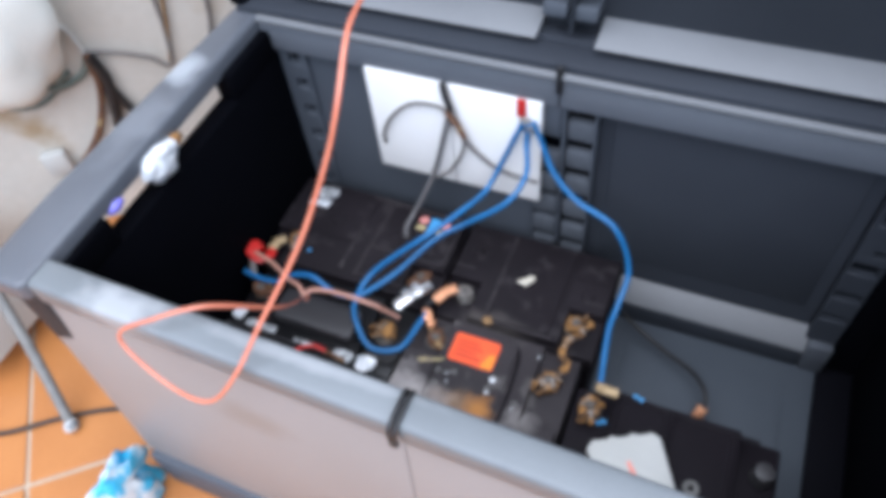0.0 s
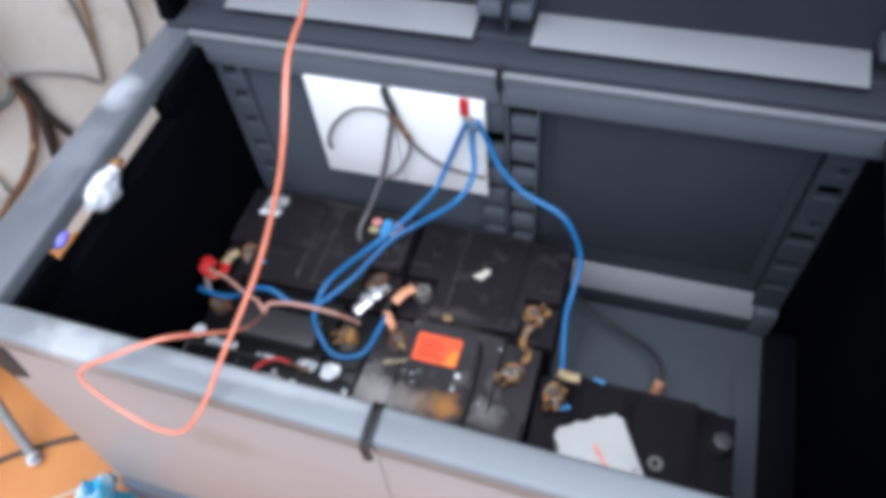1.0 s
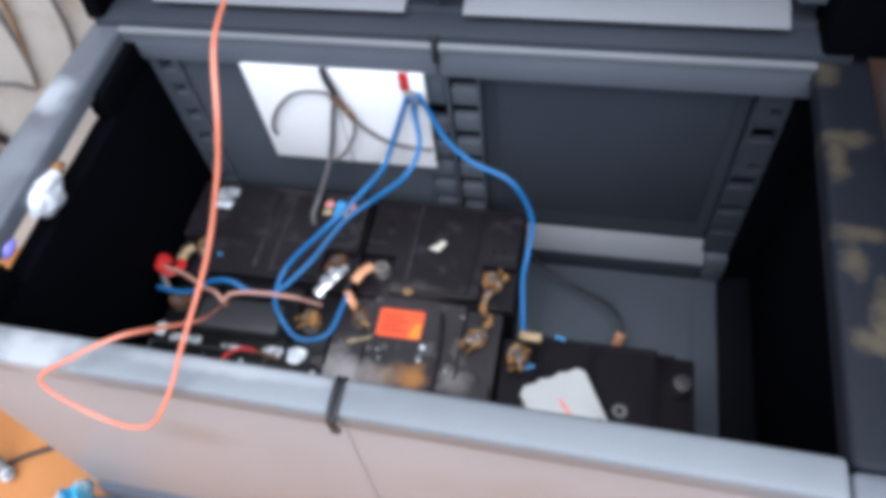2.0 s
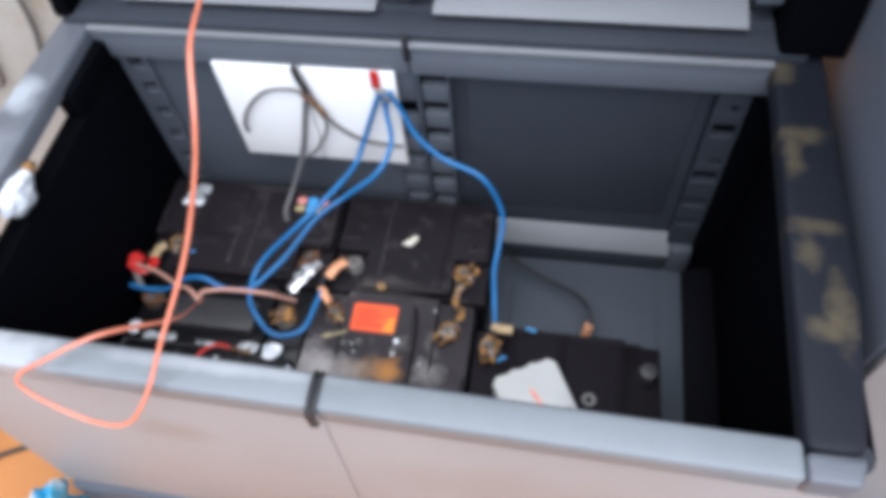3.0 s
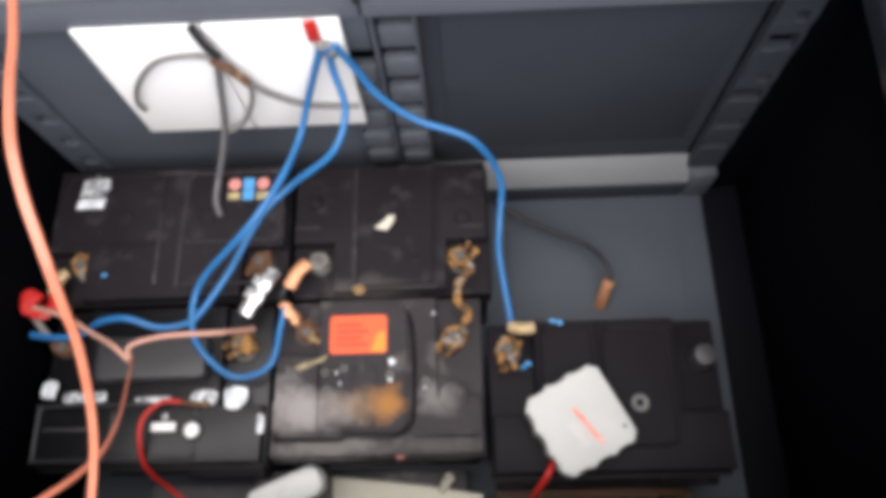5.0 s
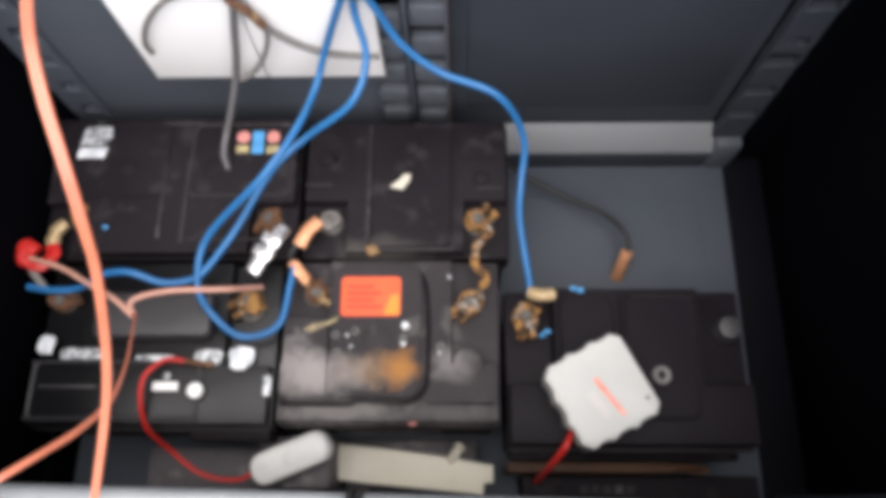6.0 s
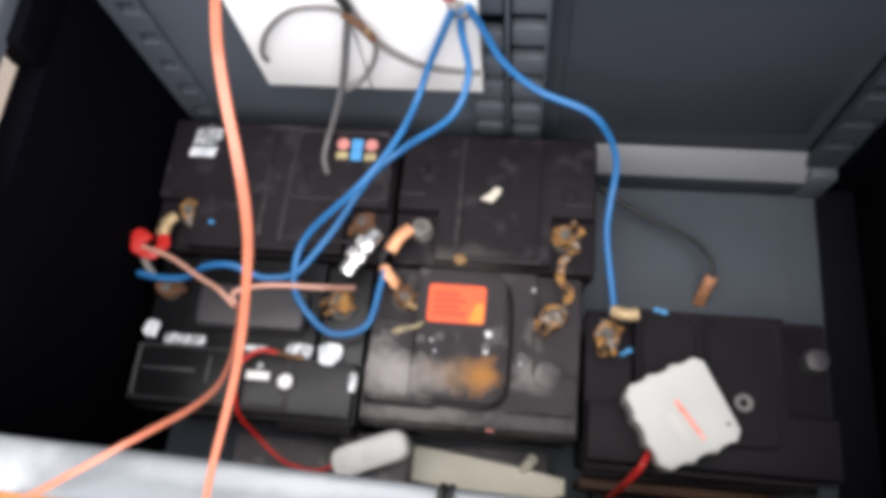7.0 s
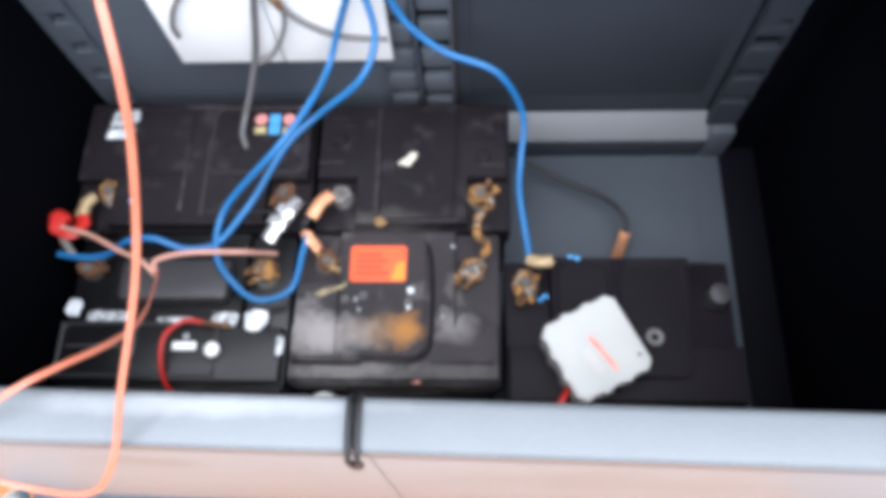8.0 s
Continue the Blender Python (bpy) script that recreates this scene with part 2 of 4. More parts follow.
def spline(ctrl, n=10):
    c = [Vector(p) for p in ctrl]
    c = [2 * c[0] - c[1]] + c + [2 * c[-1] - c[-2]]
    out = []
    for i in range(1, len(c) - 2):
        a, b, d, e = c[i - 1], c[i], c[i + 1], c[i + 2]
        for k in range(n):
            u = k / n
            out.append(0.5 * (2 * b + (d - a) * u + (2 * a - 5 * b + 4 * d - e) * u * u + (3 * b - a - 3 * d + e) * u ** 3))
    out.append(c[-2])
    return out


def tube(bm, ctrl, r, sides=10, n=10, flat=1.0, up=None):
    """A cable along a smooth curve; flat: width over thickness."""
    pts = spline(ctrl, n)
    t = bmesh.new()
    rings, side = [], None
    for i, p in enumerate(pts):
        d = (pts[min(i + 1, len(pts) - 1)] - pts[max(i - 1, 0)]).normalized()
        if side is None:
            side = d.cross(Vector(up or (0, 0, 1)))
            if side.length < 0.05:
                side = d.cross(Vector((0, 1, 0)))
        side = (side - d * side.dot(d)).normalized()
        nrm = side.cross(d)
        rings.append([t.verts.new(p + r * (flat * math.cos(a) * side + math.sin(a) * nrm)) for a in (2 * math.pi * k / sides for k in range(sides))])
    for a, b in zip(rings, rings[1:]):
        for k in range(sides):
            t.faces.new((a[k], a[(k + 1) % sides], b[(k + 1) % sides], b[k]))
    t.faces.new(rings[0][::-1]), t.faces.new(rings[-1])
    bmesh.ops.recalc_face_normals(t, faces=t.faces)
    return merge(bm, t)


def lump(bm, at, size, seed=0, rough=0.35, sub=2):
    """An uneven crusty lump."""
    t = bmesh.new()
    bmesh.ops.create_icosphere(t, subdivisions=sub, radius=1)
    for v in t.verts:
        k = 1 + rough * noise.noise(v.co * 1.7 + Vector((seed * 3.1, seed, 0)))
        v.co = Vector(at) + Vector((v.co.x * size[0] * k, v.co.y * size[1] * k, v.co.z * size[2] * k))
    return merge(bm, t)


def sheet_bars(parent, name, x0, x1, y0, y1, z, rows, material, fill=0.8):
    """Bars that stand for a few lines of writing, each a thin relief."""
    h = (y1 - y0) / (rows * 2 - 1)
    for i in range(rows):
        part(name, blk(x0, x0 + (x1 - x0) * (fill if i % 2 else 1), y0 + 2 * i * h, y0 + (2 * i + 1) * h, z, z + 0.0004, 0), material, parent)


def blot(m, at, size, colour, strength=1.0, grain=35.0):
    """Adds an uneven patch of its own shape, a stain or a painted glint, to a material, round a place, with half-axes
    size.
    """
    n, l = m.node_tree.nodes, m.node_tree.links
    base = n["Principled BSDF"].inputs["Base Color"]
    old = base.links[0].from_socket
    tc, sub, scl, ln = n.new("ShaderNodeTexCoord"), n.new("ShaderNodeVectorMath"), n.new("ShaderNodeVectorMath"), n.new("ShaderNodeVectorMath")
    sub.operation, scl.operation, ln.operation = "SUBTRACT", "DIVIDE", "LENGTH"
    sub.inputs[1].default_value, scl.inputs[1].default_value = at, size
    nz, ma, mr, mx = n.new("ShaderNodeTexNoise"), n.new("ShaderNodeMath"), n.new("ShaderNodeMapRange"), n.new("ShaderNodeMix")
    nz.inputs["Scale"].default_value, nz.inputs["Detail"].default_value = grain, 6
    l.new(tc.outputs["Object"], sub.inputs[0]), l.new(sub.outputs[0], scl.inputs[0]), l.new(scl.outputs[0], ln.inputs[0])
    l.new(tc.outputs["Object"], nz.inputs[0])
    ma.operation = "MULTIPLY_ADD"
    l.new(nz.outputs[0], ma.inputs[0])
    ma.inputs[1].default_value = 1.6
    l.new(ln.outputs["Value"], ma.inputs[2])
    mr.inputs[1].default_value, mr.inputs[2].default_value = 1.15, 2.05
    mr.inputs[3].default_value, mr.inputs[4].default_value = strength, 0.0
    l.new(ma.outputs[0], mr.inputs[0])
    mx.data_type = "RGBA"
    l.new(mr.outputs[0], mx.inputs[0])
    l.new(old, mx.inputs[6])
    mx.inputs[7].default_value = (*colour, 1)
    l.new(mx.outputs[2], base)


TAN, DUST = (0.3, 0.17, 0.06), (0.21, 0.19, 0.18)
blot(M_DUST, (-0.022, -0.207, 0.19), (0.034, 0.017, 0.1), (0.24, 0.15, 0.09), 0.8, 60)
blot(M_DUST, (0.004, -0.206, 0.19), (0.02, 0.019, 0.1), (0.42, 0.18, 0.045), 0.95, 55)
blot(M_DUST, (-0.084, -0.212, 0.19), (0.05, 0.022, 0.1), (0.37, 0.345, 0.335), 0.9, 45)
blot(M_DUST, (-0.105, -0.2, 0.19), (0.02, 0.03, 0.1), (0.3, 0.28, 0.275), 0.6, 90)
blot(M_DUST, (0.058, -0.2, 0.19), (0.024, 0.02, 0.1), (0.24, 0.225, 0.22), 0.7, 60)
blot(M_DUST, (-0.06, -0.25, 0.18), (0.07, 0.012, 0.1), (0.24, 0.225, 0.215), 0.75, 60)
blot(M_DUST, (0.05, -0.25, 0.18), (0.06, 0.012, 0.1), (0.13, 0.12, 0.118), 0.6, 60)
blot(M_BATT, (-0.02, -0.085, 0.19), (0.06, 0.02, 0.05), (0.1, 0.09, 0.085), 0.6)
blot(M_BATT, (-0.02, -0.257, 0.18), (0.1, 0.02, 0.05), (0.085, 0.08, 0.078), 0.7)
for at, size in (((0.445, 0.1, 0.475), (0.013, 0.026, 0.1)), ((0.455, 0.0, 0.475), (0.026, 0.014, 0.1)), ((0.444, -0.03, 0.475), (0.01, 0.03, 0.1)),
                 ((0.456, -0.118, 0.475), (0.028, 0.011, 0.1)), ((0.447, -0.15, 0.475), (0.012, 0.02, 0.1)), ((0.468, -0.21, 0.475), (0.014, 0.04, 0.1)), ((0.455, -0.23, 0.475), (0.022, 0.014, 0.1))):
    blot(M_SIDE, at, size, (0.085, 0.07, 0.046), 0.7, 80)
blot(M_FRONT, (-0.19, -0.36, 0.33), (0.05, 0.1, 0.03), (0.2, 0.16, 0.12), 0.4, 25)
blot(M_FRONT, (0.2, -0.36, 0.3), (0.16, 0.1, 0.06), (0.24, 0.2, 0.17), 0.35, 14)
# glint and softer sheen on the left rim, painted as pale patches
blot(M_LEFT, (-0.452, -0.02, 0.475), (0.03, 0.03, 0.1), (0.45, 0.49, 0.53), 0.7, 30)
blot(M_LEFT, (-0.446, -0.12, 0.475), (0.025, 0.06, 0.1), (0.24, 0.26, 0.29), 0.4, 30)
# painted highlight on the front edge, then a paler streak along it
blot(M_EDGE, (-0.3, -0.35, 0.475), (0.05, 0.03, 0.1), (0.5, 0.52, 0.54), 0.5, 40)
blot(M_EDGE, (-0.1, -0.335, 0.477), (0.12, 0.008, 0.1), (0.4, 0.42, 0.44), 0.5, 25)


# ---- the room ----
GROUND = -0.05
WALL = pose(-1.06, -0.1, 0, 0, 0, 40)


def wall(name, x0, x1, y0, y1, label):
    bm = blk(x0, x1, y0, y1, GROUND - 0.2, 2.4, 0)
    bmesh.ops.transform(bm, matrix=WALL, verts=bm.verts)
    return tagged(part(name, bm, M_WALL), label, "wall", kind="structure")


wall("wall_north", -1.9, 2.6, 0.0, 0.32, "cream plastered wall, stained, with loose cables")
wall("wall_east", 2.3, 2.6, -3.3, -0.002, "cream plastered wall closing the terrace")
floor_bm = blk(-1.9, 2.3, -3.3, 0.0, GROUND - 0.1, GROUND - 0.004, 0)
bmesh.ops.transform(floor_bm, matrix=WALL, verts=floor_bm.verts)
floor = tagged(part("floor", floor_bm, M_GROUT), "pale grout bed under terracotta floor tiles", "floor", kind="structure")
ground_bm = blk(-60, 60, -60, 60, GROUND - 0.3, GROUND - 0.07, 0)
tagged(part("ground", ground_bm, M_GROUND), "plain concrete ground round the tiled terrace", "ground", kind="structure")

# ---- the storage box: resin deck box with its lid open ----
XL, XR, YF, YB, ZR, ZF = -0.412, 0.432, -0.33, 0.118, 0.475, 0.015
chest = thing("storage_box", (0, -0.12, GROUND), "dark grey resin storage box standing open on tiles", "storage box")
part("base", blk(-0.45, 0.426, -0.34, 0.15, GROUND, ZF, 0.004), M_FLOOR, chest)
part("floor_panel", blk(0.15, 0.385, -0.16, 0.055, ZF + 0.0005, ZF + 0.0045, 0.003), M_FLOOR, chest)


def soft_outline(pts, r, n=4):
    """A closed outline with its corners rounded."""
    out = []
    for i, p in enumerate(pts):
        p, a, b = Vector(p), Vector(pts[i - 1]), Vector(pts[(i + 1) % len(pts)])
        u, w = p + (a - p).normalized() * r, p + (b - p).normalized() * r
        for k in range(n + 1):
            t = k / n
            q = u * (1 - t) ** 2 + p * 2 * t * (1 - t) + w * t * t
            out.append((q.x, q.y))
    return out


def side(wall_in, wall_out, rim_line, posts, slot, material):
    """A side frame: an inner wall, corner posts and a flat rim; slot: from and to along y of the hand slot under its rim."""
    lo, hi = min(wall_in, wall_out), max(wall_in, wall_out)
    bm = bmesh.new()
    if slot:
        block(bm, lo, hi, -0.34, 0.15, GROUND + 0.02, 0.415, 0.003)
        block(bm, lo, hi, -0.34, slot[0], 0.415, ZR - 0.02, 0.002)
        block(bm, lo, hi, slot[1], 0.15, 0.415, ZR - 0.02, 0.002)
    else:
        block(bm, lo, hi, -0.34, 0.15, GROUND + 0.02, ZR - 0.025, 0.003)
    # inner wall in the near-black tone, shade put into its colour
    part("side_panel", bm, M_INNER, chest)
    part("rim", prism(bmesh.new(), soft_outline(rim_line, 0.014), ZR - 0.024, ZR, 0.007, seg=3), material, chest)
    for y0, y1 in ((-0.352, -0.325), (0.115, 0.15)):
        post = bmesh.new()
        prism(post, round_rect(posts[0], posts[1], y0, y1, 0.012, 5), GROUND, ZR - 0.024, 0)
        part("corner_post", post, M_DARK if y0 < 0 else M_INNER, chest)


# the left rim gets the lit tone, the right rim the shaded one
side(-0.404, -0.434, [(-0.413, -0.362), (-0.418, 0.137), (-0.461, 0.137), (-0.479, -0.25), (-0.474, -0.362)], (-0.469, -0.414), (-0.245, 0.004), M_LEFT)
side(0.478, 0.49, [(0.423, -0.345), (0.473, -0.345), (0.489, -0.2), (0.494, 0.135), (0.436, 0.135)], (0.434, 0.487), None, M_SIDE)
# lit tone on this corner: light it catches, put into its colour
part("rim_corner", prism(bmesh.new(), soft_outline([(0.4225, -0.372), (0.466, -0.372), (0.4725, -0.3455), (0.4235, -0.3455)], 0.007), ZR - 0.032, ZR - 0.0005, 0.005, seg=3), M_LEFT, chest, "rounded corner of the rim, painted lighter as if catching light")
# a gutter between the floor and the hollow side, coloured dark for shade, and a skirting on the other side
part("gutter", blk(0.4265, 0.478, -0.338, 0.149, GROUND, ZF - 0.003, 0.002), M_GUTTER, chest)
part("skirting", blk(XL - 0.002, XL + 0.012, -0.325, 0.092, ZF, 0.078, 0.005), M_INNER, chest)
# front: two halves, warm-tinted as if lit, with a pale rolled top edge tinted for sky light
for x0, x1, e0, e1 in ((-0.412, 0.0022, -0.456, 0.0022), (0.0028, 0.4215, 0.0028, 0.468)):
    bm = bmesh.new()
    block(bm, e0, e1, -0.357, -0.339, GROUND + 0.1, ZR - 0.03, 0.002)
    for v in bm.verts:
        v.co.y -= 0.06 * (ZR - 0.03 - v.co.z) if v.co.y < -0.35 else 0
        v.co.y += 0.002 - 0.02 * v.co.x
    part("front_panel", bm, M_FRONT, chest)
    bm = bmesh.new()
    block(bm, x0, x1, -0.366, -0.33, ZR - 0.032, ZR + 0.002, 0.006, 3)
    for v in bm.verts:
        v.co.y += 0.002 - 0.02 * v.co.x
    part("front_edge", bm, M_EDGE, chest, "rolled edge, painted pale bluish for sky light")
part("front_skirt", blk(-0.452, 0.468, -0.38, -0.34, GROUND, GROUND + 0.099, 0.006), M_GREY, chest)

# back: frame, recessed panels darkened for shade, sloping ledge lightened as if lit, slotted ribs
part("hinge_rail", blk(XL - 0.04, XR + 0.04, 0.1095, 0.16, ZR - 0.0055, ZR + 0.012, 0.003), M_PANEL, chest)
bm = bmesh.new()
block(bm, XL - 0.03, 0.005, 0.104, 0.15, 0.425, ZR - 0.006, 0.003)
block(bm, 0.007, XR + 0.03, 0.104, 0.15, 0.425, ZR - 0.006, 0.003)
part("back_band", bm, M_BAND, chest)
part("back_edge", blk(XL - 0.005, XR + 0.005, 0.0995, 0.109, ZR - 0.0055, ZR + 0.004, 0.003, 3), M_LEDGE, chest, "edge along the hinge, painted paler as if lit")
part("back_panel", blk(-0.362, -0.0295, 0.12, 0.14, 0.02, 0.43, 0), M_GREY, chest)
# right-hand panels in the darker tone, for the shade on that side
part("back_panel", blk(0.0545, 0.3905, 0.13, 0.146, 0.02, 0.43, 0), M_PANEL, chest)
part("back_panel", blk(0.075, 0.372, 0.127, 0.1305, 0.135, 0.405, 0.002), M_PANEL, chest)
# near-black backing puts the shade of the slots into colour
for x0, x1 in ((XL - 0.01, -0.37), (-0.028, 0.052), (0.392, XR + 0.01)):
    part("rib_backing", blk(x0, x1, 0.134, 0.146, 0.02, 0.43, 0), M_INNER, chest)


def holed_plate(x0, x1, z0, z1, holes, material):
    """An upright plate with openings; holes: centre x, centre z, width, height, from the bottom up."""
    bm = bmesh.new()
    z = z0
    for cx, cz, w, h in holes:
        block(bm, x0, x1, 0.112, 0.126, z, cz - h / 2, 0.0012, 1)
        if cx - w / 2 > x0 + 0.001:
            block(bm, x0, cx - w / 2, 0.112, 0.126, cz - h / 2, cz + h / 2, 0)
        if cx + w / 2 < x1 - 0.001:
            block(bm, cx + w / 2, x1, 0.112, 0.126, cz - h / 2, cz + h / 2, 0)
        z = cz + h / 2
    block(bm, x0, x1, 0.112, 0.126, z, z1, 0.0012, 1)
    return part("rib_plate", bm, material, chest)


holed_plate(XL + 0.001, -0.362, 0.08, 0.4245, [(-0.379, z, 0.02, 0.017) for z in (0.115, 0.165, 0.214, 0.264, 0.314, 0.364)] + [(-0.382, 0.41, 0.02, 0.022)], M_GREY)
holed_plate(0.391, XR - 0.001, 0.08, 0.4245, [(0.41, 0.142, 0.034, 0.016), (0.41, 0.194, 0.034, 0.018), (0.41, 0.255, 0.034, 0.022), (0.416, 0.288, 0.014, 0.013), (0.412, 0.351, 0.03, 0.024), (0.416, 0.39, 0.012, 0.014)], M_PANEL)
TURN_X = Matrix(((0, 0, 1, 0), (1, 0, 0, 0), (0, 1, 0, 0), (0, 0, 0, 1)))
for x0, x1 in ((-0.365, -0.03), (0.054, 0.396)):
    # kick board darkened for the shade below its ledge
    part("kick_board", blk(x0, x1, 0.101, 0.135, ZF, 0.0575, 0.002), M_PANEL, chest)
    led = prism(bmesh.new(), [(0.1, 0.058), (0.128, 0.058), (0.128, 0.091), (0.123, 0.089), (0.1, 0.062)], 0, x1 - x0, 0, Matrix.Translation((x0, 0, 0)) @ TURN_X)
    part("ledge", led, M_LEDGE, chest, "sloping ledge, painted paler as if lit")
for x0, x1 in ((XL + 0.001, -0.367), (-0.0285, 0.0525), (0.3975, XR - 0.001)):
    part("rib_foot", blk(x0, x1, 0.099, 0.125, ZF, 0.08, 0.004), M_RUNG, chest)
# rungs between the slots of the middle rib
rung = blk(-0.0175, 0.0175, 0.113, 0.127, -0.0165, 0.0145, 0.0025)
rung_ob = part("rung", rung, M_RUNG, chest)
rung_ob.matrix_basis = Matrix.Translation((-0.009, 0, 0.138))
for x, zs in ((-0.009, (0.185, 0.231, 0.277, 0.323)), (0.034, (0.131, 0.181, 0.231, 0.282, 0.333, 0.384))):
    for z in zs:
        o = bpy.data.objects.new("rung", rung_ob.data)
        scene.collection.objects.link(o)
        o.parent, o.matrix_parent_inverse = chest, chest.matrix_basis.inverted()
        o.matrix_basis = Matrix.Translation((x, 0, z))
for x in (-0.0275, 0.0525):
    part("rib_strip", blk(x - 0.0016, x + 0.0016, 0.113, 0.1335, 0.09, 0.4245, 0.001), M_GREY, chest)
part("rib_strip", blk(0.0105, 0.0145, 0.108, 0.125, 0.09, 0.43, 0.001), M_GREY, chest)
part("rib_cap", blk(-0.0265, 0.0085, 0.11, 0.126, 0.37, 0.4245, 0.002), M_GREY, chest)
part("back_tick", blk(0.002, 0.01, 0.097, 0.106, 0.452, 0.492, 0.003), M_BCABLE, chest, "black plastic hinge pin")

# the open lid, leaning back on its hinge
LID = Matrix.Translation((0, 0.128, 0.478)) @ pose(0, 0, 0, -9, 0, 0)


def lid_part(name, bm, material, label=""):
    bmesh.ops.transform(bm, matrix=LID, verts=bm.verts)
    return part(name, bm, material, lid, label)


lid_shell = bmesh.new()
block(lid_shell, -0.46, 0.475, 0.05, 0.07, 0.0, 0.52, 0.004)
bmesh.ops.transform(lid_shell, matrix=LID, verts=lid_shell.verts)
lid = part("lid", lid_shell, M_DARK, chest, "open lid leaning back")
lid_part("lid_hinge_rail", blk(-0.45, 0.436, 0.02, 0.06, 0.0, 0.02, 0.003), M_PANEL)
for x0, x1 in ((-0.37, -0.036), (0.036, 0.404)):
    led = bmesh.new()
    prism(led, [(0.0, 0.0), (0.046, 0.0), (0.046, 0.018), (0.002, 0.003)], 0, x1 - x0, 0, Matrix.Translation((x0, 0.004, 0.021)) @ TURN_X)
    lid_part("lid_ledge", led, M_LEDGE, "sloping ledge, painted paler as if lit")
# lid ends near-black, for the shade inside the lid
for x0, x1 in ((-0.46, -0.435), (0.4375, 0.511)):
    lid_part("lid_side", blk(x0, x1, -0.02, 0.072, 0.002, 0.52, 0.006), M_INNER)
for x in (-0.018, 0.018, 0.421, -0.41):
    for i in range(6):
        lid_part("lid_rung", blk(x - 0.015, x + 0.015, 0.014, 0.055, 0.046 + 0.04 * i, 0.064 + 0.04 * i, 0.003), M_GREY)
lid_part("lid_divider", blk(0.0015, 0.0075, 0.01, 0.055, 0.03, 0.5, 0.001), M_DARK)

# black clip over the front edge
bm = bmesh.new()
for x in (0.0005, 0.0065):
    tube(bm, [(x, -0.3275, 0.45), (x, -0.328, 0.472), (x, -0.334, 0.4795), (x, -0.357, 0.4795), (x, -0.3685, 0.473), (x * 0.7 + 0.001, -0.3695, 0.458), (0.0035, -0.368, 0.444)], 0.0021, 8, 6)
block(bm, -0.001, 0.008, -0.3725, -0.3665, 0.45, 0.458, 0.002)
tagged(part("clip", bm, M_BCABLE), "black plastic clip hooked over the pale front edge", "clip")


# ---- batteries ----
def battery(x0, x1, y0, y1, label, case_mat, top_mat, posts, z1=0.19, notch=0.016):
    """A car battery: case, stepped lid with sunk corners round the posts, and two posts.
    posts: x, y of each post."""
    b = thing("car_battery", ((x0 + x1) / 2, (y0 + y1) / 2, ZF), label, "battery", "batteries in the box")
    part("case", blk(x0 + 0.004, x1 - 0.004, y0 + 0.005, y1 - 0.004, ZF, z1 - 0.052, 0.004), case_mat, b)
    part("lip", blk(x0, x1, y0, y1, z1 - 0.052, z1 - notch, 0.004), top_mat, b)
    for z in (0.06, 0.1):
        part("case_rib", blk(x0 + 0.012, x1 - 0.012, y0 + 0.0015, y0 + 0.0055, z, z + 0.012, 0.0015), case_mat, b)
    hinge = (x0 + x1) / 2
    part("handle", tube(bmesh.new(), [(hinge - 0.05, y0 - 0.001, z1 - 0.03), (hinge - 0.045, y0 - 0.003, z1 - 0.044), (hinge + 0.045, y0 - 0.003, z1 - 0.044), (hinge + 0.05, y0 - 0.001, z1 - 0.03)], 0.0022, 8, 5), case_mat, b)
    # plateau with the corners at the posts left low
    front = posts[0][1] < (y0 + y1) / 2
    d = 0.062
    yy = (y0 + d) if front else (y1 - d)
    top = bmesh.new()
    cut = [(x0 + 0.003, yy), (x0 + 0.05, yy), (x0 + 0.05, y0 + 0.003), (x1 - 0.05, y0 + 0.003), (x1 - 0.05, yy), (x1 - 0.003, yy), (x1 - 0.003, y1 - 0.003), (x0 + 0.003, y1 - 0.003)]
    if not front:
        cut = [(x, y0 + y1 - y) for x, y in cut]
    prism(top, cut, z1 - notch, z1, 0.003)
    part("lid", top, top_mat, b)
    for x, y in posts:
        bm = disc(bmesh.new(), x, y, z1 - notch, z1 - 0.002, 0.0085, 0.0075)
        disc(bm, x, y, z1 - notch, z1 - notch + 0.004, 0.014, 0.013)
        part("post", bm, M_POST, b)
    return b


def bars(parent, x, y, w, h, z, material, name="ridge", r=0.0012, t=0.0025):
    return part(name, blk(x - w / 2, x + w / 2, y - h / 2, y + h / 2, z, z + t, r), material, parent)


Z1 = 0.19
# back left
bl = battery(-0.398, -0.114, -0.084, 0.086, "black car battery with coloured round stickers and corroded clamps", M_BATT, M_BATT, [(-0.356, -0.038), (-0.144, -0.042)])
def raised_frame(parent, x0, x1, y0, y1, z, material, r=0.0022, corner=0.012):
    """A thin raised frame with rounded corners on a lid."""
    bm = bmesh.new()
    out = round_rect(x0, x1, y0, y1, corner, 4)
    tube(bm, [(x, y, z) for x, y in out + out[:2]], r, 8, 2)
    return part("ridge", bm, material, parent)


raised_frame(bl, -0.382, -0.264, -0.014, 0.074, Z1 + 0.0005, M_BATT)
raised_frame(bl, -0.236, -0.122, -0.014, 0.074, Z1 + 0.0005, M_SCUFF)
bars(bl, -0.264, -0.02, 0.005, 0.09, Z1, M_SCUFF)
bars(bl, -0.238, -0.02, 0.006, 0.1, Z1, M_SCUFF)
bars(bl, -0.19, -0.066, 0.085, 0.004, Z1, M_SCUFF)
bars(bl, -0.25, 0.076, 0.05, 0.006, Z1, M_SCUFF)
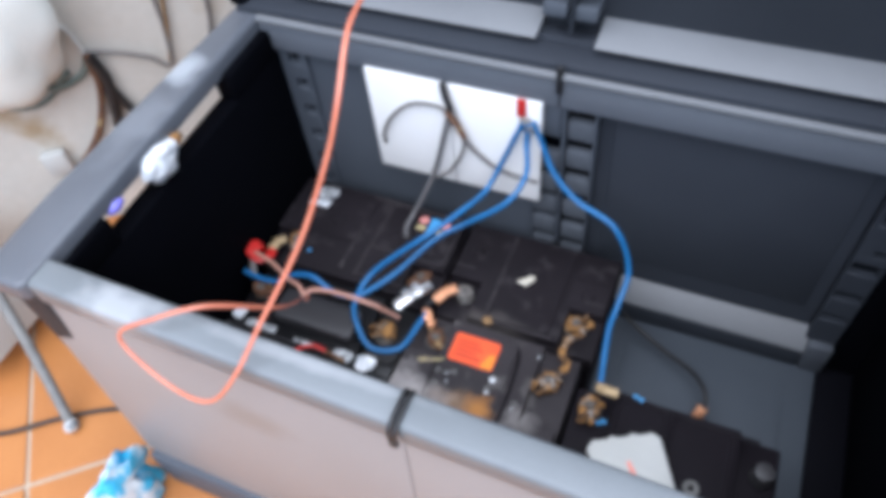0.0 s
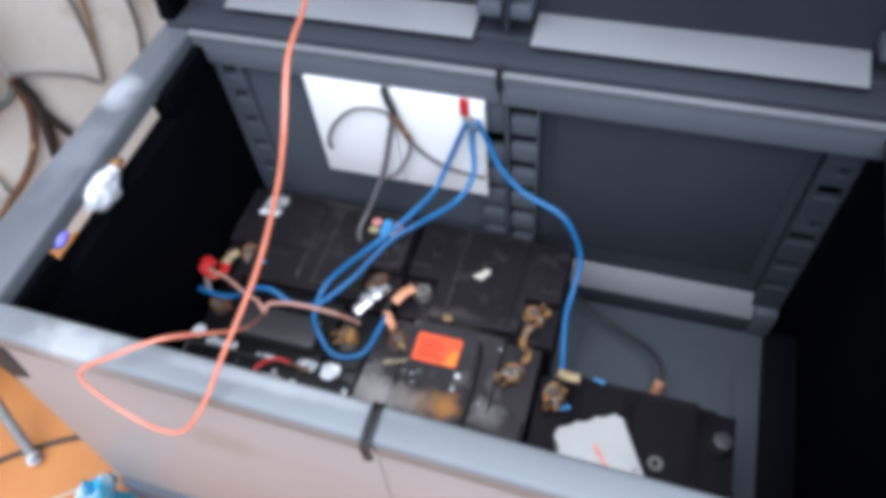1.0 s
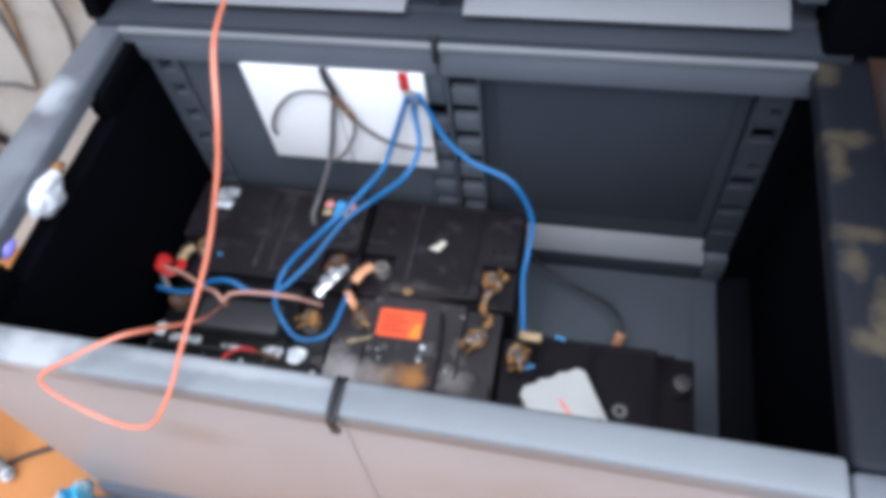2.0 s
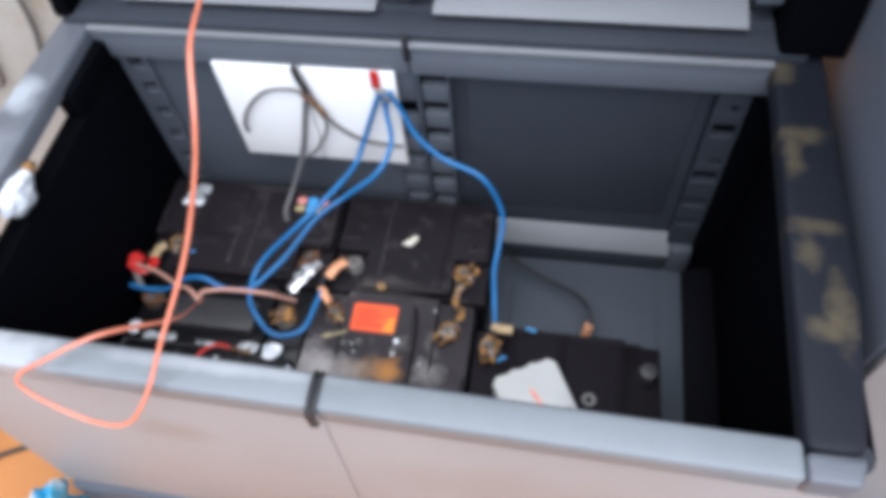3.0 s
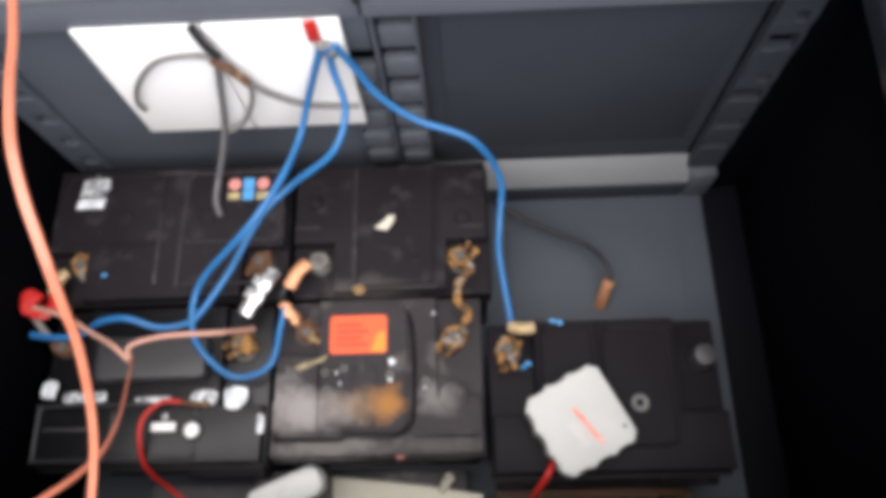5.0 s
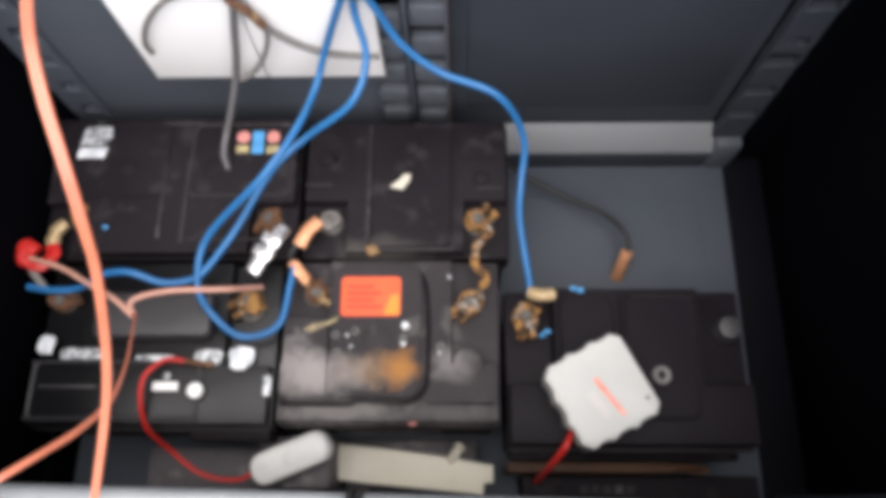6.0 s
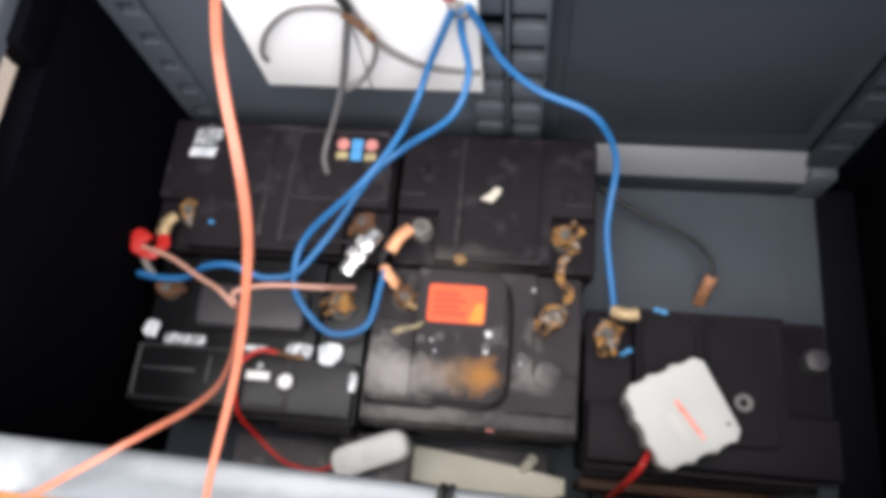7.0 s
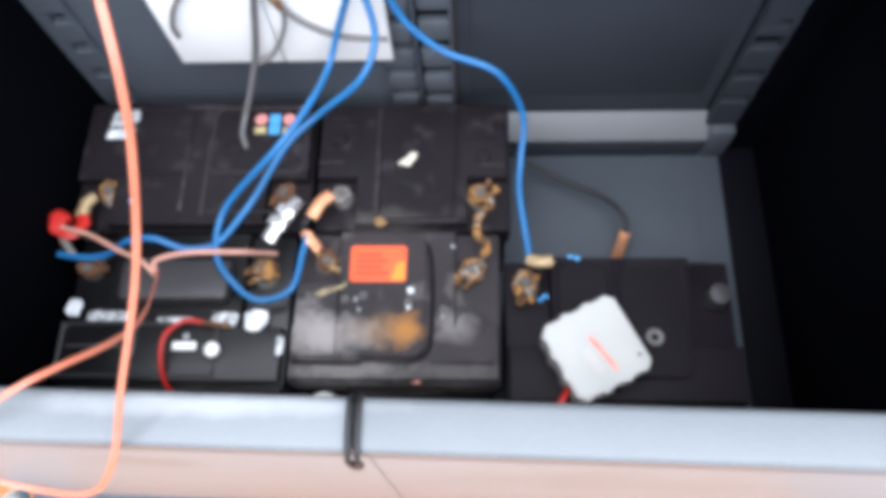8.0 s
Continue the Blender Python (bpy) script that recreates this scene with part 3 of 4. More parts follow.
for x, y in ((-0.31, 0.02), (-0.21, 0.02), (-0.16, 0.0)):
    part("vent_plug", disc(bmesh.new(), x, y, Z1 - 0.001, Z1 + 0.002, 0.012, 0.011), M_BATT, bl)
st = bmesh.new()
prism(st, [(-0.367, 0.048), (-0.338, 0.049), (-0.331, 0.06), (-0.333, 0.07), (-0.348, 0.078), (-0.364, 0.07)], Z1, Z1 + 0.0012, 0)
part("sticker", st, M_SILVER, bl, "crumpled silver sticker")
part("sticker", prism(bmesh.new(), [(-0.369, 0.033), (-0.338, 0.033), (-0.335, 0.046), (-0.367, 0.045)], Z1, Z1 + 0.0012, 0), M_WLABEL, bl, "torn white strip of a sticker")
for i, (x, y, m) in enumerate(((-0.18, 0.058, M_PINKST), (-0.146, 0.058, M_PINKST))):
    part("sticker", disc(bmesh.new(), x, y, Z1, Z1 + 0.001, 0.0075, bevel=0), m, bl, "pink round sticker")
part("sticker", blk(-0.1695, -0.1565, 0.051, 0.065, Z1, Z1 + 0.0012, 0), M_BLUEST, bl, "light blue sticker")
part("sticker", blk(-0.1695, -0.1565, 0.0375, 0.05, Z1, Z1 + 0.001, 0), M_BLUEST, bl, "light blue sticker")
for x in (-0.18, -0.146):
    part("sticker", blk(x - 0.007, x + 0.007, 0.038, 0.047, Z1, Z1 + 0.001, 0), M_YELST, bl, "yellow sticker")

# back middle
bmid = battery(-0.108, 0.121, -0.083, 0.08, "dusty black car battery with a cream flake on top", M_BATT, M_BATT, [(-0.076, -0.042), (0.086, -0.044)])
plate = bmesh.new()
prism(plate, round_rect(-0.03, 0.056, -0.074, 0.072, 0.006), Z1 - 0.001, Z1 + 0.003, 0.002)
part("cover_plate", plate, M_BATT, bmid)
bars(bmid, -0.034, 0.0, 0.004, 0.15, Z1, M_SCUFF)
bars(bmid, 0.06, 0.0, 0.004, 0.14, Z1, M_BATT)
bars(bmid, 0.015, -0.0775, 0.09, 0.005, Z1, M_SCUFF)
bars(bmid, -0.09, -0.002, 0.03, 0.004, Z1, M_SCUFF)
bars(bmid, 0.1, -0.006, 0.03, 0.004, Z1, M_SCUFF)
bars(bmid, -0.07, 0.055, 0.05, 0.003, Z1, M_BATT)
bars(bmid, 0.09, 0.03, 0.045, 0.003, Z1, M_BATT)
for x, y in ((-0.082, 0.03), (0.09, 0.005), (0.012, 0.045), (0.035, -0.045)):
    part("vent_plug", disc(bmesh.new(), x, y, Z1, Z1 + 0.0038, 0.009, 0.008), M_BATT, bmid)
fl = bmesh.new()
prism(fl, [(-0.011, -0.006), (0.003, -0.009), (0.011, 0.002), (0.012, 0.009), (0.004, 0.009), (0.0, 0.003)], Z1 + 0.003, Z1 + 0.0055, 0.0005)
tagged(part("paint_flake", fl, M_FLAKE), "small cream flake lying on the battery", "flake")
lm = lump(bmesh.new(), (-0.028, -0.078, Z1 + 0.001), (0.008, 0.006, 0.003), 4)
tagged(part("dirt_crumb", lm, M_STAIN), "tan crumb of dirt between two batteries", "dirt")

# front left
lf = battery(-0.379, -0.126, -0.265, -0.09, "glossy black car battery with a raised cap block and white labels", M_BLACK, M_BLACK, [(-0.36, -0.131), (-0.156, -0.141)])
cp = bmesh.new()
prism(cp, round_rect(-0.312, -0.188, -0.178, -0.128, 0.01), Z1, Z1 + 0.018, 0.006, seg=3)
part("cap_block", cp, M_CAP, lf, "dark grey raised cap block")
def worn(x0, x1, y0, y1, seed):
    """A rubbed label with an uneven outline."""
    pts = []
    for k, (x, y) in enumerate(round_rect(x0, x1, y0, y1, min(x1 - x0, y1 - y0) * 0.3)):
        d = noise.noise(Vector((x * 150, y * 150, seed))) * 0.0045
        pts.append((x + d, y - d * 0.7))
    return prism(bmesh.new(), pts, Z1, Z1 + 0.0011, 0)


part("label", worn(-0.373, -0.356, -0.191, -0.172, 1), M_WLABEL, lf, "rubbed white label")
part("label", worn(-0.347, -0.3, -0.197, -0.185, 3), M_SILVER, lf, "worn silver label strip")
part("label", worn(-0.171, -0.146, -0.207, -0.183, 2), M_WLABEL, lf, "rubbed white label")
part("label", worn(-0.207, -0.179, -0.204, -0.187, 4), M_SILVER, lf, "worn silver label strip")
part("label", worn(-0.133, -0.1268, -0.234, -0.213, 6), M_SILVER, lf, "white edge label")
part("label", worn(-0.265, -0.228, -0.199, -0.193, 5), M_SILVER, lf)
rim = disc(bmesh.new(), -0.202, -0.229, Z1, Z1 + 0.004, 0.012, 0.011)
part("bezel", rim, M_CAP, lf)
part("indicator", disc(bmesh.new(), -0.202, -0.229, Z1 + 0.0035, Z1 + 0.006, 0.0085, 0.0075), M_WHITE, lf, "white charge indicator")
part("badge", blk(-0.247, -0.221, -0.229, -0.22, Z1, Z1 + 0.0015, 0.0004), M_WHITE, lf, "white badge")
part("badge", disc(bmesh.new(), -0.234, -0.214, Z1, Z1 + 0.0014, 0.004), M_SILVER, lf)
bars(lf, -0.335, -0.225, 0.06, 0.004, Z1, M_CAP)
bars(lf, -0.29, -0.222, 0.004, 0.03, Z1, M_CAP)
raised_frame(lf, -0.372, -0.2, -0.257, -0.2, Z1 + 0.0005, M_CAP, 0.0018, 0.008)
part("seam", blk(-0.374, -0.13, -0.2665, -0.2635, 0.163, 0.1685, 0.001), M_CAP, lf)
part("front_step", blk(-0.215, -0.132, -0.276, -0.262, 0.12, 0.16, 0.003), M_BATT, lf)

# front middle
mf = battery(-0.122, 0.108, -0.262, -0.087, "dusty black car battery with an orange warning label", M_BATT, M_DUST, [(-0.088, -0.124), (0.076, -0.133)])
plate = bmesh.new()
prism(plate, round_rect(-0.068, 0.026, -0.236, -0.096, 0.014), Z1 - 0.001, Z1 + 0.004, 0.002)
part("cover_plate", plate, M_DUST, mf)
part("cover_plate", blk(-0.116, -0.07, -0.236, -0.153, Z1 - 0.001, Z1 + 0.004, 0.002), M_DUST, mf)
part("ridge", tube(bmesh.new(), [(-0.115, -0.241, Z1 + 0.001), (-0.05, -0.242, Z1 + 0.001), (-0.035, -0.238, Z1 + 0.001), (0.01, -0.24, Z1 + 0.001), (0.028, -0.23, Z1 + 0.001), (0.033, -0.21, Z1 + 0.001), (0.033, -0.15, Z1 + 0.001), (0.028, -0.112, Z1 + 0.001), (0.01, -0.095, Z1 + 0.001)], 0.0028, 8), M_BATT, mf)
ZL = Z1 + 0.004
part("label", prism(bmesh.new(), round_rect(-0.058, 0.004, -0.152, -0.11, 0.004), ZL, ZL + 0.0008, 0), M_LABEL, mf, "orange warning label")
part("label_corner", prism(bmesh.new(), [(-0.013, -0.1505), (0.0025, -0.1505), (0.0025, -0.128), (-0.006, -0.13)], ZL + 0.0008, ZL + 0.0011, 0), M_YLABEL, mf, "amber triangle")
sheet_bars(mf, "label_line", -0.052, -0.016, -0.144, -0.119, ZL + 0.0008, 4, mat("label_ink", (0.62, 0.05, 0.015), None, 0.5, bump=0))
for x, y, r in ((0.01, -0.162, 0.0048), (0.008, -0.181, 0.0032), (0.045, -0.19, 0.0024), (-0.046, -0.184, 0.0026), (-0.05, -0.172, 0.0024), (0.055, -0.108, 0.0028)):
    part("speck", lump(bmesh.new(), (x, y, ZL if x < 0.03 else Z1), (r, r, 0.0015), x * 90, 0.4, 1), M_WLABEL if r > 0.0045 else M_SILVER, mf)
for x, y in ((-0.062, -0.172), (-0.06, -0.19), (0.008, -0.176), (-0.042, -0.168), (0.046, -0.183)):
    part("speck", tube(bmesh.new(), [(x + 0.0032 * math.cos(k * math.pi / 4), y + 0.0032 * math.sin(k * math.pi / 4), (ZL if x < 0.03 else Z1) + 0.0006) for k in range(9)], 0.0009, 6, 2), M_RING, mf, "small pale ring mark")
for x, y in ((0.075, -0.2), (-0.02, -0.176)):
    part("vent_plug", disc(bmesh.new(), x, y, Z1 - 0.001, (Z1 if x > 0.03 else ZL) + 0.0016, 0.016, 0.015), M_DUST, mf)
part("groove", blk(0.034, 0.1, -0.2425, -0.2395, Z1 - 0.001, Z1 + 0.0012, 0.0005), M_BATT, mf)
part("scrape", prism(bmesh.new(), [(-0.096, -0.166), (-0.085, -0.16), (-0.07, -0.158), (-0.06, -0.152), (-0.063, -0.158), (-0.078, -0.165), (-0.09, -0.17)], ZL, ZL + 0.001, 0), M_YELST, mf, "pale scraped mark")
part("wax_drop", lump(bmesh.new(), (0.018, -0.258, Z1 - 0.008), (0.006, 0.005, 0.005), 8), M_PINKST, mf)

# right
rb = battery(0.113, 0.364, -0.283, -0.118, "clean black car battery under a white junction box", M_RIGHTB, M_RIGHTB, [(0.137, -0.15), (0.345, -0.162)], notch=0.024)
washer = bmesh.new()
tube(washer, [(0.2695 + 0.0066 * math.cos(k * math.pi / 8), -0.212 + 0.0066 * math.sin(k * math.pi / 8), Z1 + 0.0012) for k in range(17)], 0.0028, 8, 2)
part("plug_ring", washer, M_RING, rb, "pale grey ring round a plug")
raised_frame(rb, 0.169, 0.226, -0.205, -0.126, Z1 + 0.0003, M_RIGHTB, 0.0026, 0.016)
raised_frame(rb, 0.236, 0.306, -0.255, -0.128, Z1 + 0.0003, M_RIGHTB, 0.0022, 0.012)
part("seam", blk(0.116, 0.362, -0.2855, -0.282, 0.16, 0.166, 0.001), M_SCUFF, rb)
part("post_cap", disc(bmesh.new(), 0.345, -0.162, Z1 - 0.0235, Z1 - 0.001, 0.0148, 0.0115), M_CAP, rb, "dull grey post cap")
part("ridge", tube(bmesh.new(), [(0.165, -0.124, Z1), (0.215, -0.126, Z1), (0.228, -0.134, Z1), (0.229, -0.19, Z1), (0.229, -0.27, Z1)], 0.003, 8), M_RIGHTB, rb)
bars(rb, 0.29, -0.13, 0.09, 0.004, Z1, M_RIGHTB)
part("front_ledge", blk(0.118, 0.36, -0.292, -0.28, 0.1, 0.128, 0.003), M_BATT, rb)
for x, y in ((-0.322, -0.052), (0.185, -0.122), (0.192, -0.124), (0.15, -0.172), (0.156, -0.168)):
    tagged(part("plastic_scrap", lump(bmesh.new(), (x, y, Z1 + 0.003), (0.0042, 0.0025, 0.002), x * 77, 0.5, 1), M_BLUEST), "shred of light blue insulation on a battery", "scrap")


# ---- clamps, lugs and straps ----
def clamp(x, y, turn, material, label, seed, size=1.0, ears=True):
    """A corroded battery terminal clamp round a post."""
    bm = bmesh.new()
    disc(bm, 0, 0, 0.0, 0.011, 0.013 * size, 0.011 * size, 24)
    lump(bm, (0.003, 0.004, 0.008), (0.0105 * size, 0.0095 * size, 0.007), seed, 0.8)
    if ears:
        block(bm, -0.0105, -0.003, -0.023 * size, -0.006, 0.001, 0.01, 0.002)
        block(bm, 0.003, 0.0095, -0.021 * size, -0.006, 0.001, 0.009, 0.002)
        lump(bm, (-0.006, -0.019 * size, 0.007), (0.0055, 0.005, 0.005), seed + 2, 0.7, 1)
    for v in bm.verts:
        v.co += 0.0024 * Vector(noise.noise_vector(v.co * 190 + Vector((seed, 0, 0))))
    m = pose(x, y, Z1 - 0.012, 0, 0, turn)
    c = thing("terminal_clamp", (x, y, Z1 - 0.012), label, "clamp", "corroded terminal clamps")
    bmesh.ops.transform(bm, matrix=m, verts=bm.verts)
    part("jaw", bm, material, c)
    part("bolt", disc(bmesh.new(), x, y, Z1 - 0.004, Z1 + 0.003, 0.0066, 0.0058, 14), M_POST, c)
    return c


clamp(-0.354, -0.036, 40, M_CRUST, "tan corroded terminal clamp on a black battery", 1)
clamp(-0.144, -0.04, -25, M_RUST, "brown rusty terminal clamp beside a tinned link", 2, 0.9)
clamp(-0.157, -0.134, -60, M_CRUST, "golden corroded terminal clamp with a pink wire", 3, 1.1)
clamp(-0.36, -0.133, 110, M_RUST, "dark rusty clamp at the end of a blue wire", 4, 0.9)
clamp(-0.076, -0.042, 160, M_LEAD, "grey lead terminal clamp with a copper lug", 5, 0.95, False)
clamp(-0.086, -0.124, 70, M_RUST, "grey and tan corroded clamp beside the orange label", 6, 0.95)
clamp(0.086, -0.042, 130, M_CRUST, "rust-brown clamp at one end of a copper strap", 7)
clamp(0.077, -0.134, -40, M_CRUST, "rust-brown clamp at the other end of a strap", 8, 1.1)
clamp(0.135, -0.15, 0, M_CRUST, "golden corroded clamp under a blue wire", 9, 1.05)


def strap(name, ctrl, r, flat, material, label, category="strap", jag=0.0):
    bm = tube(bmesh.new(), ctrl, r, 10, 8, flat)
    for v in bm.verts:
        v.co += jag * Vector(noise.noise_vector(v.co * 140))
    return tagged(part(name, bm, material), label, category)


strap("link_strap", [(0.09, -0.05, 0.197), (0.098, -0.062, 0.2), (0.084, -0.078, 0.202), (0.083, -0.1, 0.202), (0.094, -0.112, 0.2), (0.086, -0.125, 0.197)], 0.0033, 1.3, M_CRUST, "corroded copper strap linking two batteries", jag=0.0018)
strap("link_lug", [(-0.124, -0.056, 0.2), (-0.13, -0.07, 0.205), (-0.142, -0.09, 0.207), (-0.152, -0.107, 0.204)], 0.0045, 2.0, M_TIN, "shiny tinned crimp link between two batteries", "link")
bm = bmesh.new()
for k in (0.3, 0.62):
    p = Vector((-0.126, -0.06, 0.206)).lerp(Vector((-0.15, -0.104, 0.207)), k)
    block(bm, -0.011, 0.011, -0.006, 0.006, -0.005, 0.0055, 0.002, m=Matrix.Translation(p) @ pose(0, 0, 0, 0, 0, -28))
tagged(part("crimp_sleeve", bm, M_TIN), "pair of bright crimped sleeves on the link", "sleeve")
strap("cable_lug", [(-0.086, -0.048, 0.199), (-0.097, -0.06, 0.201), (-0.106, -0.076, 0.198)], 0.0045, 1.7, M_COPPER, "bright copper cable lug beside a lead clamp", "lug")
strap("cable_lug", [(-0.094, -0.116, 0.197), (-0.108, -0.1, 0.2), (-0.11, -0.095, 0.198)], 0.0042, 1.5, M_COPPER, "dull copper cable lug beside a corroded clamp", "lug", 0.002)
strap("jumper_wire", [(-0.106, -0.074, 0.197), (-0.114, -0.083, 0.196), (-0.111, -0.096, 0.197)], 0.003, 1, M_BCABLE, "short black jumper wire between two lugs", "wire")
strap("cable_lug", [(-0.362, -0.05, 0.2), (-0.37, -0.062, 0.203), (-0.372, -0.078, 0.2)], 0.0055, 1.3, M_BRASS, "pale corroded cable lug above a red tape loop", "lug", 0.002)
strap("tape_loop", [(-0.37, -0.078, 0.204), (-0.366, -0.09, 0.207), (-0.376, -0.1, 0.208), (-0.388, -0.097, 0.21), (-0.392, -0.095, 0.211), (-0.395, -0.085, 0.21), (-0.394, -0.079, 0.208), (-0.384, -0.086, 0.207)], 0.0042, 1.9, M_RED, "red tape loop round a wire joint", "tape", 0.0012)
strap("wire_end", [(-0.39, -0.098, 0.207), (-0.384, -0.11, 0.2), (-0.372, -0.125, 0.197)], 0.0035, 1.2, M_LEAD, "bare twisted wire end under red tape", "wire")
strap("cable_lug", [(0.138, -0.128, 0.2), (0.15, -0.132, 0.205), (0.163, -0.131, 0.203)], 0.0048, 1.4, M_BRASS, "pale brass cable lug on a golden clamp", "lug", 0.001)

# ---- cables ----
def cable(name, ctrl, r, material, label, flat=1.0, n=10, up=None):
    return tagged(part(name, tube(bmesh.new(), ctrl, r, 12, n, flat, up), material), label, "cable")


ORANGE = [(-0.250, 0.175, 0.703), (-0.209, 0.108, 0.700), (-0.147, -0.011, 0.703), (-0.105, -0.096, 0.711), (-0.077, -0.185, 0.729), (-0.067, -0.234, 0.701), (-0.079, -0.251, 0.653), (-0.104, -0.283, 0.581), (-0.134, -0.334, 0.514), (-0.149, -0.372, 0.478), (-0.181, -0.389, 0.440), (-0.237, -0.384, 0.432), (-0.282, -0.371, 0.470), (-0.248, -0.352, 0.491), (-0.203, -0.323, 0.495), (-0.174, -0.270, 0.431), (-0.225, -0.180, 0.300), (-0.244, -0.169, 0.264)]
orange = thing("twin_cable", ORANGE[9], "copper-orange twin cable looped over the front edge", "cable")
for s in (-1, 1):
    pts = spline(ORANGE, 6)
    off = []
    for i, p in enumerate(pts):
        d = (pts[min(i + 1, len(pts) - 1)] - pts[max(i - 1, 0)]).normalized()
        w = d.cross(Vector((0.15, -0.5, 0.85))).normalized()
        off.append(p + w * 0.0009 * s)
    part("core", tube(bmesh.new(), off[::2], 0.00132, 10, 5), M_ORANGE, orange)
cable("pink_wire", [(-0.244, -0.169, 0.264), (-0.247, -0.153, 0.262), (-0.216, -0.143, 0.258), (-0.167, -0.139, 0.25), (-0.15, -0.133, 0.232), (-0.138, -0.126, 0.212)], 0.0028, M_PINK, "clear pink copper wire running to a tinned link")
cable("pink_wire", [(-0.244, -0.169, 0.264), (-0.265, -0.152, 0.262), (-0.3, -0.133, 0.238), (-0.345, -0.108, 0.222), (-0.386, -0.094, 0.212)], 0.0028, M_PINK, "clear pink copper wire running to red tape")
cable("blue_wire", [(-0.022, 0.092, 0.405), (-0.008, 0.09, 0.37), (0.012, 0.078, 0.337), (0.048, 0.065, 0.31), (0.104, 0.046, 0.298), (0.133, 0.028, 0.245), (0.132, -0.01, 0.212), (0.13, -0.048, 0.204), (0.139, -0.118, 0.196), (0.138, -0.132, 0.2)], 0.0037, M_BLUE, "blue insulated wire drooping to a single battery")
cable("blue_wire", [(-0.036, 0.094, 0.4), (-0.047, 0.092, 0.37), (-0.066, 0.088, 0.318), (-0.081, 0.063, 0.285), (-0.094, 0.01, 0.298), (-0.125, -0.037, 0.29), (-0.194, -0.078, 0.23), (-0.203, -0.125, 0.217), (-0.186, -0.155, 0.214), (-0.158, -0.175, 0.2), (-0.121, -0.164, 0.201), (-0.112, -0.12, 0.199), (-0.109, -0.1, 0.2)], 0.0037, M_BLUE, "blue insulated wire ending in a loop on the batteries")
cable("blue_wire", [(-0.029, 0.094, 0.4), (-0.03, 0.09, 0.37), (-0.023, 0.066, 0.334), (-0.039, 0.032, 0.31), (-0.091, 0.019, 0.264), (-0.128, -0.011, 0.249), (-0.168, -0.066, 0.222), (-0.197, -0.11, 0.218), (-0.211, -0.119, 0.216), (-0.238, -0.124, 0.222), (-0.271, -0.115, 0.23), (-0.303, -0.116, 0.222), (-0.331, -0.124, 0.204), (-0.36, -0.126, 0.2), (-0.39, -0.122, 0.2)], 0.0037, M_BLUE, "blue insulated wire crossing to the far clamp")
cable("black_wire", [(0.118, 0.094, 0.06), (0.15, 0.069, 0.058), (0.203, 0.043, 0.05), (0.25, 0.017, 0.056), (0.271, -0.007, 0.062), (0.278, -0.024, 0.06), (0.277, -0.036, 0.055)], 0.0036, M_BCABLE, "thin black wire with a stripped copper end")
strap("copper_end", [(0.277, -0.034, 0.056), (0.275, -0.041, 0.049), (0.272, -0.049, 0.038), (0.268, -0.06, 0.021)], 0.0058, 1.3, M_COPPER, "stripped copper strands at a wire end", "wire end", 0.001)
cable("red_wire", [(-0.212, -0.2, 0.197), (-0.235, -0.2, 0.2), (-0.252, -0.222, 0.205), (-0.25, -0.262, 0.19), (-0.236, -0.285, 0.15), (-0.205, -0.308, 0.14), (-0.17, -0.314, 0.135), (-0.145, -0.304, 0.136)], 0.0026, M_RED, "thin red wire hanging down to a white plug")
cable("brown_wire_end", [(-0.215, -0.2, 0.197), (-0.2, -0.202, 0.196), (-0.185, -0.203, 0.195)], 0.003, M_RUST, "brown bare wire end on a battery lid")

# ---- white board on the back panel with its cables ----
brd = thing("white_board", (-0.135, 0.11, 0.25), "white flat board fixed to the box's back panel", "board")
for x0, x1, tilt in ((-0.262, -0.142, 0), (-0.14, -0.014, 0)):
    part("sheet", blk(x0, x1, 0.1, 0.107, 0.248, 0.43, 0.0015), M_WHITE, brd)
part("tab", blk(-0.046, -0.034, 0.0965, 0.1005, 0.404, 0.4325, 0.001), M_RED, brd, "red tab")
bm = bmesh.new()
lump(bm, (-0.034, 0.096, 0.398), (0.009, 0.006, 0.008), 3, 0.6)
lump(bm, (-0.026, 0.095, 0.392), (0.007, 0.006, 0.008), 5, 0.6)
block(bm, -0.042, -0.02, 0.094, 0.101, 0.383, 0.39, 0.002)
tagged(part("wire_joint", bm, M_LEAD), "grey twisted wire joint on the white board", "joint")
cable("grey_cable", [(-0.145, 0.098, 0.432), (-0.138, 0.095, 0.411), (-0.13, 0.094, 0.378), (-0.114, 0.094, 0.338), (-0.086, 0.095, 0.309), (-0.057, 0.096, 0.296), (-0.016, 0.098, 0.29)], 0.0033, M_GCABLE, "grey cable crossing the white board")
cable("grey_cable", [(-0.13, 0.093, 0.384), (-0.158, 0.094, 0.395), (-0.197, 0.095, 0.387), (-0.23, 0.095, 0.354), (-0.246, 0.095, 0.32), (-0.247, 0.097, 0.3)], 0.0026, M_GCABLE, "grey cable arched across the white board")
cable("grey_cable", [(-0.14, 0.092, 0.38), (-0.148, 0.092, 0.35), (-0.166, 0.09, 0.28), (-0.182, 0.075, 0.235), (-0.197, 0.06, 0.2), (-0.199, 0.035, 0.1955), (-0.192, 0.015, 0.195)], 0.0037, M_DGREY, "grey cable hanging from the board to a battery")
cable("grey_cable", [(-0.122, 0.092, 0.36), (-0.12, 0.092, 0.335), (-0.13, 0.091, 0.305), (-0.148, 0.09, 0.275), (-0.166, 0.088, 0.262)], 0.0025, M_GCABLE, "grey cable hanging down the white board")
